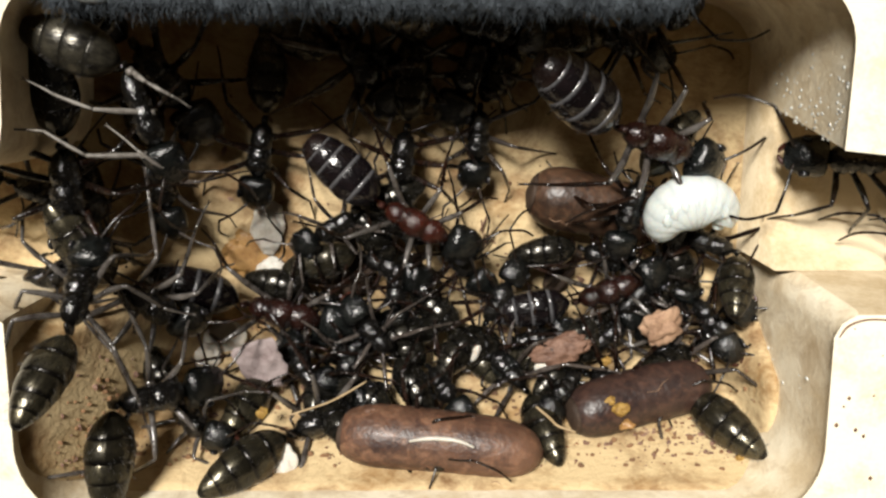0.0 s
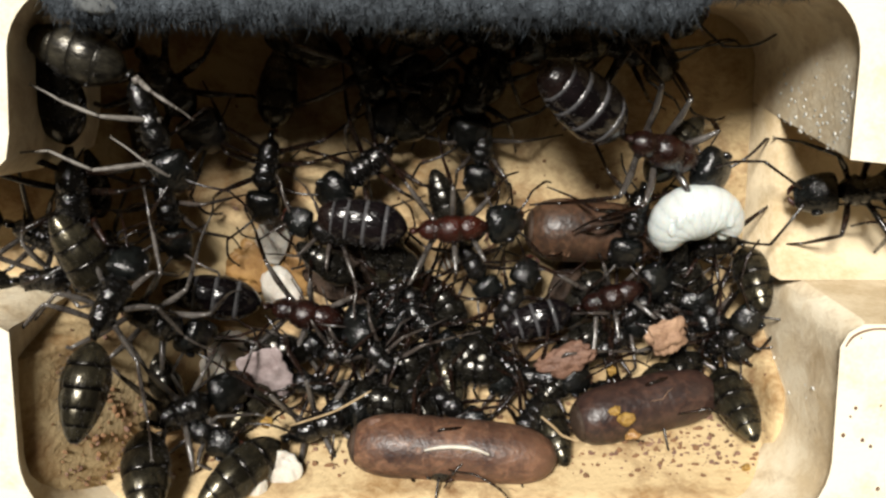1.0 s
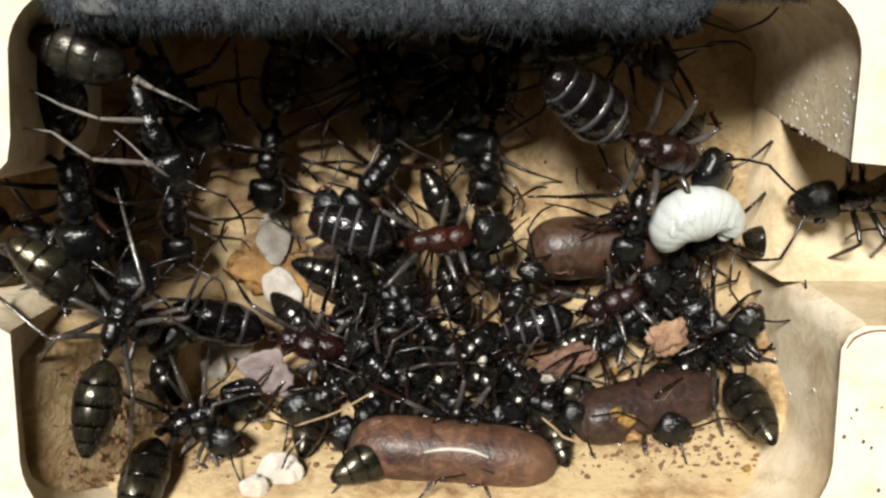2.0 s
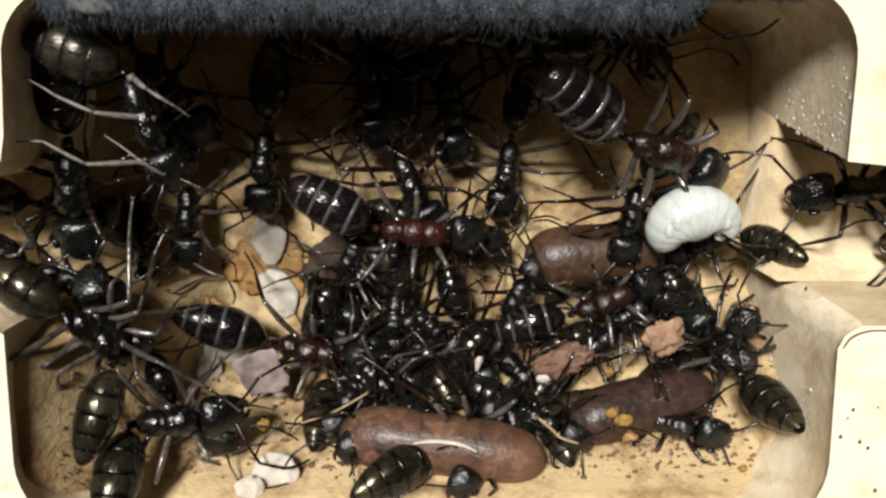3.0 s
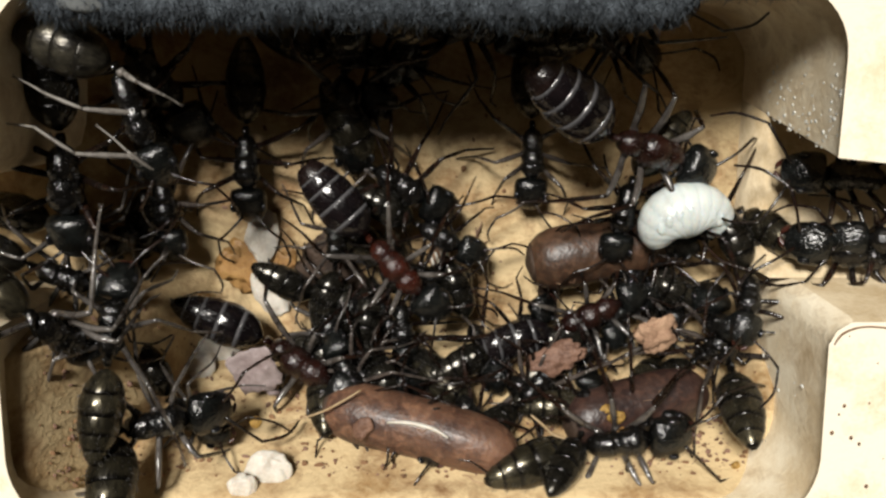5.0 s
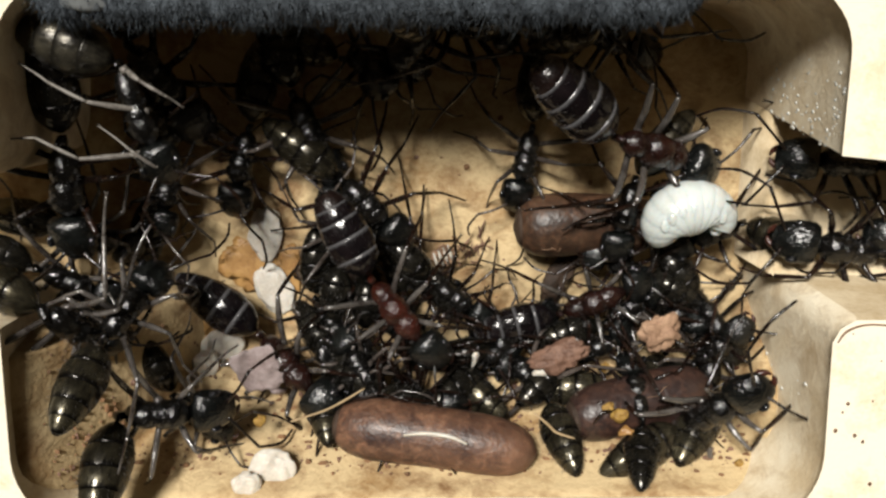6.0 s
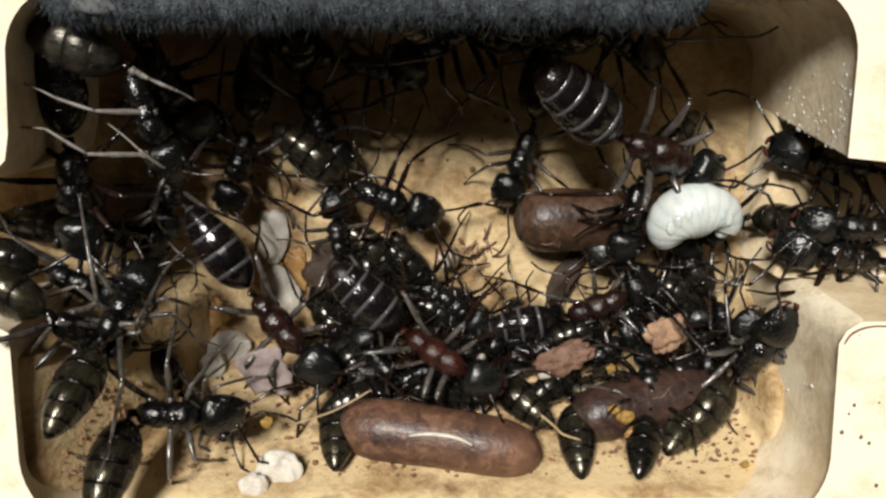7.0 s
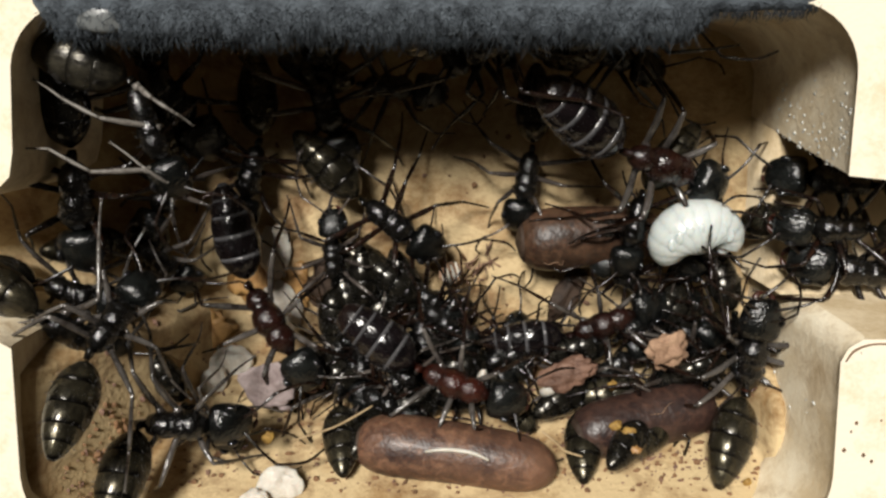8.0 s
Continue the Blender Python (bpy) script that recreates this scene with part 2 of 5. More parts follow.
def flake(outline, thick, seed, curl=0.3, steps=10):
    """A crumpled thin flake with real thickness: outline radius by angle."""
    bm = bmesh.new()
    rings = []
    n = 40
    top, low = [], []
    for side, store in ((1, top), (-1, low)):
        for j in range(1, steps + 1):
            ring = []
            for i in range(n):
                a = 2 * math.pi * i / n
                r = outline(a) * j / steps
                x, y = r * math.cos(a), r * math.sin(a)
                z = curl * (noise.noise(Vector((x * 0.9 + seed, y * 0.9, seed))) + 0.5 * noise.noise(Vector((x * 2.4, y * 2.4 + seed, 3))))
                edge = 1 if j < steps else 0.35
                ring.append(bm.verts.new((x, y, z + side * thick * 0.5 * edge)))
            store.append(ring)
        mid = bm.verts.new((0, 0, curl * noise.noise(Vector((seed, 0, seed))) + side * thick * 0.5))
        for i in range(n):
            bm.faces.new((store[0][i], store[0][(i + 1) % n], mid))
        for a_, b_ in zip(store, store[1:]):
            for i in range(n):
                bm.faces.new((a_[i], a_[(i + 1) % n], b_[(i + 1) % n], b_[i]))
    for i in range(n):
        bm.faces.new((top[-1][i], top[-1][(i + 1) % n], low[-1][(i + 1) % n], low[-1][i]))
    return bm


# ---- the chamber ----
LEFT, RIGHT, BACK, FRONT, TOP = -16.0, 14.8, 3.45, -17.6, 11.2
SHELF = 4.3  # floor of the two side tunnels


def ground(x, y):
    """Height of the chamber's plaster floor, which curls up to the walls."""
    z = 0.0
    d = y + 17.6
    if d < 6.8:
        z += 8.4 * (1 - max(d, 0) / 6.8) ** 1.9
    d = x + 16.6
    if d < 5.5:
        k = min(max((-8.8 - y) / 1.6, 0), 1)
        d = max(d, 0) / 5.5
        z = max(z, (1 - k) * 4.3 * (1 - d) ** 1.7 + k * 10.5 * (1 - d ** 1.15))
    d = 14.9 - x
    if d < 3.6:
        k = min(max((-9.5 - y) / 4.0, 0), 1)
        z = max(z, (1.2 + 5.2 * k) * (1 - max(d, 0) / 3.6) ** 2.2)
    return z


def chamber_outline(inset=0.0, corner=2.6, n=10):
    """The rim's rounded rectangle, counter-clockwise from the back right; it widens a little to the front."""
    pts = []
    for cx, cy, a0 in ((1, 1, 0), (-1, 1, 90), (-1, -1, 180), (1, -1, 270)):
        x = RIGHT if cx > 0 else LEFT + 0.5
        if cy < 0:
            x += 0.5 if cx > 0 else -1.2
        y = BACK if cy > 0 else FRONT
        c = corner if cy > 0 else corner * 1.25
        for k in range(n + 1):
            a = radians(a0 + 90 * k / n)
            pts.append((x - cx * (c + inset) + c * math.cos(a), y - cy * (c + inset) + c * math.sin(a)))
    return pts


def build_floor():
    bm = bmesh.new()
    nx, ny = 150, 110
    x0, x1, y0, y1 = LEFT - 1.2, RIGHT + 0.6, FRONT - 0.4, BACK + 0.4
    grid = []
    for j in range(ny + 1):
        row = []
        for i in range(nx + 1):
            x, y = x0 + (x1 - x0) * i / nx, y0 + (y1 - y0) * j / ny
            z = ground(x, y) + 0.10 * noise.noise(Vector((x * 0.5, y * 0.5, 0))) + 0.05 * noise.noise(Vector((x * 1.7, y * 1.7, 5)))
            row.append(bm.verts.new((x, y, z)))
        grid.append(row)
    for j in range(ny):
        for i in range(nx):
            bm.faces.new((grid[j][i], grid[j][i + 1], grid[j + 1][i + 1], grid[j + 1][i]))
    return tagged(part("floor", bm, PLASTER), "cream plaster chamber floor curling up to its walls", "floor", kind="structure")


# the side tunnels: y at the shelf and at the rim, upper and lower side
GATES = {"right": ((-0.37, -2.7), (-8.0, -8.75)), "left": ((-3.1, -3.5), (-8.4, -8.6))}


def solid_block(name, outline, z0, z1, label, mat_side, mat_top):
    """A plaster block with an upright outline; its edge at the top is rounded over."""
    bm = bmesh.new()
    n = len(outline)
    c = Vector((sum(p[0][0] for p in outline) / n, sum(p[0][1] for p in outline) / n))
    levels = [(0.0, 0.0), (0.35, 0.0), (0.7, 0.0), (0.96, 0.0), (0.99, 0.06), (1.0, 0.16)]
    rings = []
    for f, inset in levels:
        ring = []
        for (lo, hi) in outline:
            x, y = lo[0] + (hi[0] - lo[0]) * f, lo[1] + (hi[1] - lo[1]) * f
            d = (c - Vector((x, y))).normalized() * inset
            ring.append(bm.verts.new((x + d.x, y + d.y, z0 + (z1 - z0) * f)))
        rings.append(ring)
    for a, b in zip(rings, rings[1:]):
        for i in range(n):
            bm.faces.new((a[i], a[(i + 1) % n], b[(i + 1) % n], b[i]))
    lid = bm.faces.new(rings[-1])
    bmesh.ops.triangulate(bm, faces=[lid])
    ob = part(name, bm, mat_side, smooth=False)
    ob.data.materials.append(mat_top)
    ob.data.materials.append(TUNNEL)
    for f in ob.data.polygons:
        f.material_index = 1 if f.normal.z > 0.35 else 0
        f.use_smooth = True
        if f.material_index == 0 and f.center.x > (RIGHT + 1.5) * MM:
            f.material_index = 2
    ob.data.set_sharp_from_angle(angle=radians(40))
    return tagged(ob, label, "wall", kind="structure")


def build_walls():
    out = 26.0  # how far the plaster block reaches
    base = -1.0
    pts = chamber_outline()
    n = len(pts) // 4
    right_back, left_back, left_front, right_front = (pts[i * n:(i + 1) * n] for i in range(4))
    same = lambda p: (p, p)
    gr, gl = GATES["right"], GATES["left"]
    # back wall, from the right tunnel round to the left tunnel
    xr, xl = RIGHT, LEFT + 0.4
    line = [((xr, gr[0][0]), (xr, gr[0][1]))]
    line += [same(p) for p in right_back] + [same(p) for p in left_back]
    line += [same((LEFT + 0.3, -1.8)), same((LEFT + 0.1, -2.7)), same((LEFT - 0.4, gl[0][0] - 0.1)), same((LEFT - 1.2, gl[0][1]))]
    line += [same((-out, gl[0][1] - 0.2)), same((-out, out)), same((out, out)), ((out, gr[0][0] - 1.2), (out, gr[0][1] - 1.2))]
    solid_block("wall_back", line, base, TOP, "pale plaster nest wall with rounded inner corners", WALL, RIM)
    # front wall, from the left tunnel round to the right tunnel
    line = [same((-out, gl[1][1])), same((LEFT - 1.3, gl[1][1])), same((LEFT - 0.5, gl[1][1] - 0.5))]
    line += [same(p) for p in left_front] + [same(p) for p in right_front]
    xf = RIGHT + 0.35
    line += [same((xf, gr[1][1] - 0.9)), ((xf + 0.1, gr[1][0] - 0.4), (xf + 0.25, gr[1][1] - 0.35)), ((xf + 0.5, gr[1][0]), (xf + 0.8, gr[1][1])),
             ((out, gr[1][0]), (out, gr[1][1])), same((out, -out - 6)), same((-out, -out - 6))]
    solid_block("wall_front", line, base, TOP, "cream plaster nest wall with rounded front corners", WALL, RIM)
    # the raised tunnel floors; the first one's paler plaster stands for light on it
    for name, x0, x1, ys in (("tunnel_floor_1", RIGHT + 0.01, out, (0.4, -8.4)), ("tunnel_floor_2", -out, LEFT - 0.1, (-2.4, -9.2))):
        bm = bmesh.new()
        nx, ny = 24, 20
        grid = [[bm.verts.new((x0 + (x1 - x0) * i / nx, ys[0] + (ys[1] - ys[0]) * j / ny,
                               SHELF + 1.6 * max(0, (j / ny - 0.78) / 0.22) ** 1.5 * (name[-1] == "1") + 0.08 * noise.noise(Vector((i * 0.4, j * 0.5, 2)))))
                 for i in range(nx + 1)] for j in range(ny + 1)]
        for j in range(ny):
            for i in range(nx):
                bm.faces.new((grid[j][i], grid[j][i + 1], grid[j + 1][i + 1], grid[j + 1][i]))
        rim_i = 0 if name[-1] == "1" else nx
        foot = [bm.verts.new((grid[j][rim_i].co.x, grid[j][rim_i].co.y, base)) for j in range(ny + 1)]
        for j in range(ny):
            bm.faces.new((grid[j][rim_i], grid[j + 1][rim_i], foot[j + 1], foot[j]))
        tagged(part(name, bm, TUNNEL if name[-1] == "1" else PLASTER), "cream plaster floor of a side tunnel", "floor", kind="structure")


build_floor()
build_walls()
bm = bmesh.new()
bmesh.ops.create_grid(bm, x_segments=2, y_segments=2, size=600)
bmesh.ops.translate(bm, verts=bm.verts, vec=(0, 0, -1.2))
tagged(part("table", bm, TABLE), "plain table top under the nest block", "table", kind="structure")


# ---- ants ----
def ant_head(parent, k, mat, rnd, f):
    rows = ((2.72, .30, .18), (2.75, .66, .34), (2.82, .88, .46), (3.00, .99, .58), (3.30, 1.01, .63), (3.62, .97, .61), (3.92, .90, .54), (4.14, .82, .45), (4.32, .72, .34),
            (4.42, .60, .27), (4.50, .44, .20))
    nod = rnd.uniform(-8, 8)
    head = part("head", loft([(x - 2.7, w * 0.90, h, 0, 0.08 - 0.06 * (x - 2.7)) for x, w, h in rows], 20, flat=0.25), mat, parent)
    head.matrix_basis = mm_pose(2.7 * f, 0, 0.12, 0, 12 + rnd.uniform(-6, 10), nod)
    stem = head.matrix_basis.copy()
    if f != 1:
        head.matrix_basis = head.matrix_basis @ Matrix.Scale(1.1, 4)
    for s in (1, -1):
        eye = bmesh.new()
        bmesh.ops.create_uvsphere(eye, u_segments=12, v_segments=8, radius=0.5)
        for v in eye.verts:
            v.co = Vector((0.95 + v.co.x * 0.50, s * 0.78 + v.co.y * 0.28, 0.30 + v.co.z * 0.42))
        part("eye", eye, EYE, head, "glossy black compound eye")
        p, r = smoothed([(1.45, s * .40, -.10), (1.72, s * .38, -.16), (1.92, s * .24, -.20), (2.00, s * .04, -.22)], [.17, .15, .11, .04], 3)
        part("mandible", tube(p, r, 8), JAW, head, "dark red toothed jaw")
        bow = rnd.uniform(-.25, .35)
        a, b = rnd.uniform(0.9, 1.5), rnd.uniform(0.1, 0.8)
        base = Vector((1.38, s * .28, .30))
        elbow = base + Vector((1.15 + bow, s * 1.3 * a, 0.35 + 0.2 * b))
        p, r = smoothed([base, base.lerp(elbow, .5) + Vector((0, 0, .18)), elbow], [.075, .06, .075], 4)
        scape = part("antenna", tube(p, r, 7), LEG if k["leg"] in (PALELEG, SILVERGLINT) else k["leg"], parent)
        scape.matrix_basis = stem @ mm_pose(*base)
        for v in scape.data.vertices:
            v.co -= base * MM
        tip = elbow + Vector((2.1 + bow, s * (0.4 - 1.0 * b), -0.8 - 0.4 * b))
        mid = elbow.lerp(tip, .5) + Vector((.15, s * .25, .1))
        pts, rad = smoothed([elbow - base, mid - base, tip - base], [.055, .07, .05], 6)
        rad = [q * (1.15 if i % 2 else 0.9) for i, q in enumerate(rad)]
        part("feeler", tube(pts, rad, 7), LEG if k["leg"] in (PALELEG, SILVERGLINT) else k["leg"], scape)
    return head


def ant_leg(parent, hip, knee, ankle, foot, thick, mat, shin_mat=None):
    """A leg whose parts share its hip as origin."""
    h = Vector(hip)
    kn, an, ft = (Vector(q) - h for q in (knee, ankle, foot))
    p, r = smoothed([(0, 0, 0), kn * .18 + Vector((0, 0, -.05)), kn * .55 + Vector((0, 0, .08)), kn], [.18 * thick, .125 * thick, .145 * thick, .085 * thick], 3)
    leg = part("leg", tube(p, r, 8), mat, parent)
    part("leg_base", tube([Vector((0, -0.18 * (1 if hip[1] > 0 else -1), .14)), Vector((0, 0, 0)), kn * .16 + Vector((0, 0, -.06))], [.15 * thick, .235 * thick, .13 * thick], 9), mat, leg)
    leg.matrix_basis = mm_pose(*hip)
    p, r = smoothed([kn, kn.lerp(an, .45) + Vector((0, 0, .06)), an], [.075 * thick, .100 * thick, .065 * thick], 3)
    shin = tube(p, r, 7)
    rnd = random.Random(round(knee[0] * 1000))
    spines = bmesh.new()
    for k in range(9):
        f = 0.12 + 0.1 * k
        q = kn.lerp(an, f)
        way = Vector((rnd.uniform(-1, 1), rnd.uniform(-1, 1), rnd.uniform(-.6, .6))) + (an - kn).normalized() * 0.9
        tube([q, q + way.normalized() * rnd.uniform(.16, .30)], [.018, .005], 3, spines)
    part("shin", shin, shin_mat or mat, leg)
    tagged(part("spine_fringe", spines, shin_mat or mat, leg), kind="stuff")
    p, r = smoothed([an, an.lerp(ft, .5) + Vector((0, 0, -.10)), ft], [.065 * thick, .055 * thick, .045 * thick], 3)
    shin_end = tube(p, r, 6)
    d = (ft - an).normalized()
    for s in (1, -1):
        tube([ft, ft + d * .14 + Vector((-d.y, d.x, 0)) * s * .09 + Vector((0, 0, -.04))], [.035, .012], 5, shin_end)
    part("foot", shin_end, shin_mat or mat, leg)
    return leg


def ant_gaster(parent, k, length, width, rnd):
    """Abdomen of overlapping plates, each a step proud of the one behind it."""
    plates = k["plates"]
    cuts = [0.0, 0.27, 0.50, 0.70, 0.86, 1.0] if plates == 5 else [0.0, 0.36, 0.66, 0.87, 1.0]

    def girth(u):
        u = min(max(u, 0), 1)
        if u < 0.38:
            return width * math.sin(math.pi * u / 0.76) ** 0.52
        return width * math.cos((u - 0.38) / 0.64 * math.pi * 0.5) ** k["blunt"]

    first = None
    for i in range(len(cuts) - 1):
        a, b = cuts[i], cuts[i + 1]
        sec = []
        n = 9
        start = a - (0.05 if i else 0)
        for j in range(n + 1):
            u = start + (b - start) * j / n
            lift = 0.945 + 0.10 * math.sin(math.pi * (0.06 + 0.76 * j / n)) - (0.05 if j == 0 and i else 0)
            w = max(girth(u) * lift, 0.10)
            sec.append((-0.25 - u * length, w, w * 0.86, 0, -0.05 - 0.10 * u * length * 0.25))
        x, w, h, yc, zc = sec[-1]
        sec.append((x + 0.03, w * 0.93, h * 0.93, yc, zc))
        plate = part("gaster" if i == 0 else "tergite", loft(sec, 20), TIP if i == plates - 1 and k["blunt"] < 0.4 else k["gaster"], parent if i == 0 else first)
        first = first or plate
    hairs = bmesh.new()
    for _ in range(120):
        u, a = rnd.uniform(0.15, 0.97), rnd.uniform(0.1, math.pi - 0.1)
        w = girth(u) * 1.02
        root = Vector((-0.25 - u * length, w * math.cos(a), w * 0.86 * math.sin(a) - 0.05 - 0.025 * u * length))
        way = Vector((-0.8, math.cos(a), math.sin(a))).normalized()
        tube([root, root + way * rnd.uniform(.10, .26)], [.010, .004], 3, hairs)
    tagged(part("bristles", hairs, BAND, first), kind="stuff")
    return first


KINDS = {
    "worker": dict(body=BLACK, head=HEADM, gaster=GASTER, leg=LEG, plates=5, blunt=0.62, thick=1.0, front=1.0, gaster_size=(4.15, 0.96)),
    "queen": dict(body=RED, head=HEADM, gaster=BANDED, leg=SILVERGLINT, plates=5, blunt=0.50, thick=1.1, front=1.35, gaster_size=(4.6, 1.06)),
    "pale": dict(body=BLACK, head=HEADM, gaster=HAZEBRONZE, leg=PALELEG, plates=5, blunt=0.6, thick=1.0, front=1.35, gaster_size=(4.8, 1.2)),
}
WALL_ANT_LEGS = (((2.3, .55, .3), (1.30, -1.60, 1.38), (.16, -3.05, 1.15), (-.89, -4.17, .80)),
                 ((4.0, -.5, .3), (3.18, -2.90, 1.13), (1.64, -4.27, 1.16), (1.17, -5.70, 1.02)),
                 ((.27, .31, .4), (.92, 1.02, 1.25), (1.82, 1.84, 1.30), (2.50, 2.21, .73)),
                 ((4.3, .3, .2), (4.74, -.05, .48), (3.61, -.64, 1.03), (2.20, -1.61, .71)))
MOVERS = {}
SIZE = {'Q1': 1.06, 'Q2': 0.9, 'Q3': 1.01, 'Q4': 0.87, 'W1': 0.83, 'W2': 0.9, 'W3': 0.97, 'W4': 0.9, 'W5': 1.02, 'W7': 1.0, 'W8': 0.9, 'C1': 0.84, 'W9': 1.0, 'W10': 1.06, 'W11': 0.9, 'W12': 0.9, 'W13': 0.91, 'W14': 0.94, 'W15': 1.04, 'W16': 0.9, 'W17': 1.04, 'W20': 0.9, 'W21': 0.9, 'W22': 0.9, 'W24': 1.06, 'W25': 0.9, 'W26': 0.9, 'W27': 0.9, 'K1': 7.23, 'K2': 9.4, 'K3': 7.32, 'E3': 0.8, 'E4': 0.8, 'E5': 0.8, 'E6': 0.8, 'E9': 1.06, 'E10': 0.93, 'E11': 1.2, 'E12': 0.8, 'E17': 1.06, 'E19': 0.8, 'E20': 0.8, 'E21': 0.8, 'E26': 0.8, 'E27': 0.8, 'E28': 0.8, 'E29': 0.8, 'E30': 0.8, 'E32': 0.8, 'E35': 0.8, 'E36': 0.8, 'E38': 0.8, 'E41': 0.8, 'E42': 0.8, 'E43': 0.8, 'E45': 0.85, 'E46': 0.88, 'E47': 0.85, 'E48': 1.1, 'E50': 1.05}


def build_ant(key, kind, seed, label, wild=12.0):
    """An ant with its origin at the waist, heading along x."""
    rnd = random.Random(seed)
    k = dict(KINDS[kind])
    if kind == "queen":
        k["blunt"] = 0.36 if key in ("Q1", "Q2") else 0.62
        k["body"] = RED if key == "Q2" else DARKRED
        k["gaster_size"] = (4.6, 1.18) if key in ("Q1", "Q2") else (4.6, 1.04)
    if kind == "worker" and rnd.random() < (0.15 if key[0] == "E" else 0.5):
        k["leg"] = GREYGLINT
    # these legs carry their highlights as a silvery base colour
    if key in ("W13", "W14", "W15", "W16", "W17", "E38", "E46", "E47", "W10", "W26"):
        k["leg"] = SILVERGLINT
    if key[0] == "E":
        k["gaster"] = BLACKGASTER
    ant = new("ant")
    tagged(ant, label, "ant", "ants in the chamber")
    f = k["front"]
    prof = ((0.12, .16, .18, -.02), (0.28, .34, .36, .04), (0.60, .46, .50, .10), (1.00, .48, .54, .14), (1.24, .46, .52, .13), (1.32, .43, .48, .11), (1.42, .46, .50, .14), (1.62, .52, .54, .19),
            (1.80, .52, .55, .20), (1.88, .49, .52, .18), (2.05, .60, .57, .20), (2.35, .53, .50, .17), (2.60, .34, .34, .10), (2.74, .18, .18, .06))
    slim = 0.95 if kind == "queen" else 1.15
    if kind == "queen":
        prof = ((0.12, .16, .18, -.02), (0.24, .40, .38, .04), (0.48, .58, .54, .10), (0.74, .56, .54, .10), (0.82, .50, .49, .06), (0.92, .62, .60, .16),
                (1.22, .76, .72, .24), (1.55, .74, .72, .24), (1.72, .66, .62, .20), (1.78, .59, .55, .16), (1.88, .66, .60, .18), (2.10, .70, .60, .18),
                (2.40, .54, .46, .12), (2.60, .32, .30, .08), (2.74, .18, .18, .06))
    part("thorax", loft([(x * f, w * slim, h * 1.05, 0, z) for x, w, h, z in prof], 18), k["body"], ant)
    part("petiole", loft([(-.30, .14, .14, 0, -.05), (-.16, .17, .34, 0, .06), (-.05, .18, .42, 0, .10), (.06, .17, .32, 0, .06), (.18, .12, .14, 0, 0)], 12), k["body"], ant)
    fuzz = bmesh.new()
    for _ in range(46):
        x, w, h, z = prof[rnd.randrange(2, len(prof) - 1)]
        a = rnd.uniform(0.3, math.pi - 0.3)
        root = Vector((x * f + rnd.uniform(-.1, .1), w * slim * math.cos(a), h * 1.03 * math.sin(a) + z))
        tube([root, root + Vector((rnd.uniform(-.5, .2), math.cos(a), math.sin(a))).normalized() * rnd.uniform(.10, .24)], [.011, .004], 3, fuzz)
    tagged(part("bristles", fuzz, BAND, ant), kind="stuff")
    ant_head(ant, k, k["head"], rnd, f)
    gaster = ant_gaster(ant, k, *k["gaster_size"], rnd)
    gaster.matrix_basis = mm_pose(-0.12, 0, 0)
    stance = (((2.05, .33, -.30), (2.75, 1.55, .75), (3.55, 2.15, -1.0), (4.35, 2.35, -1.75)),
              ((1.45, .36, -.32), (1.35, 2.00, .80), (1.15, 3.05, -1.0), (0.95, 4.05, -1.75)),
              ((0.75, .34, -.30), (-0.55, 1.95, .95), (-1.75, 2.75, -.9), (-2.75, 3.30, -1.75)))
    if kind == "pale":  # raised against the light, most of them pale
        for hip, knee, ankle, foot in WALL_ANT_LEGS:
            ant_leg(ant, hip, knee, ankle, foot, k["thick"], PALELEG)
    for s in (1, -1) if kind != "pale" else ():
        for hip, knee, ankle, foot in stance:
            turn, reach = radians(rnd.uniform(-wild, wild)), rnd.uniform(0.95, 1.28)
            h = Vector((hip[0] * f, hip[1] * s, hip[2]))
            rest = []
            for q in (knee, ankle, foot):
                d = Vector(((q[0] - hip[0]), (q[1] - hip[1]) * s, q[2] - hip[2]))
                d.xy = Matrix.Rotation(turn, 2) @ d.xy * reach
                rest.append(h + Vector((d.x + rnd.uniform(-.15, .15), d.y + rnd.uniform(-.15, .15), d.z)))
            ant_leg(ant, h, *rest, k["thick"], k["leg"], LEG if kind == "queen" or key in ("W13", "W10", "W26") else None)
    size = SIZE[key]
    ant.scale = (size, size, size)
    MOVERS[key] = ant
    return ant


QUEEN_LABELS = {
    "Q1": "large red-brown ant with banded gaster, head beside the larva",
    "Q2": "large ant with red-brown thorax and pale-banded blunt gaster",
    "Q3": "large banded ant pushing its head under the paper flake",
    "Q4": "large banded ant with shiny red thorax among the scraps"}
for i, (key, note) in enumerate(QUEEN_LABELS.items()):
    build_ant(key, "queen", 40 + i, note)
build_ant("W1", "pale", 7, "big bronze-black ant with pale grey legs on the wall", 5)
for i, key in enumerate(k for k in SIZE if k[0] in "WCE" and k != "W1"):
    note = {"C1": "black worker ant holding a white larva in its jaws", "W7": "black worker ant coming out of the side tunnel",
            "W8": "black worker ant deep in the side tunnel", "W16": "black worker ant entering from the tunnel", "W10": "large black worker ant striding over the brown cocoons",
            "W9": "black worker ant with a glossy gaster against the wall", "W15": "black worker ant with bronze gaster on the front slope",
            "W13": "black worker ant squeezed between flake and cocoon", "W25": "black worker ant nibbling between cocoon and larva"}
    build_ant(key, "worker", 100 + i, note.get(key, "black worker ant with a glossy bronze-black gaster"), 16)


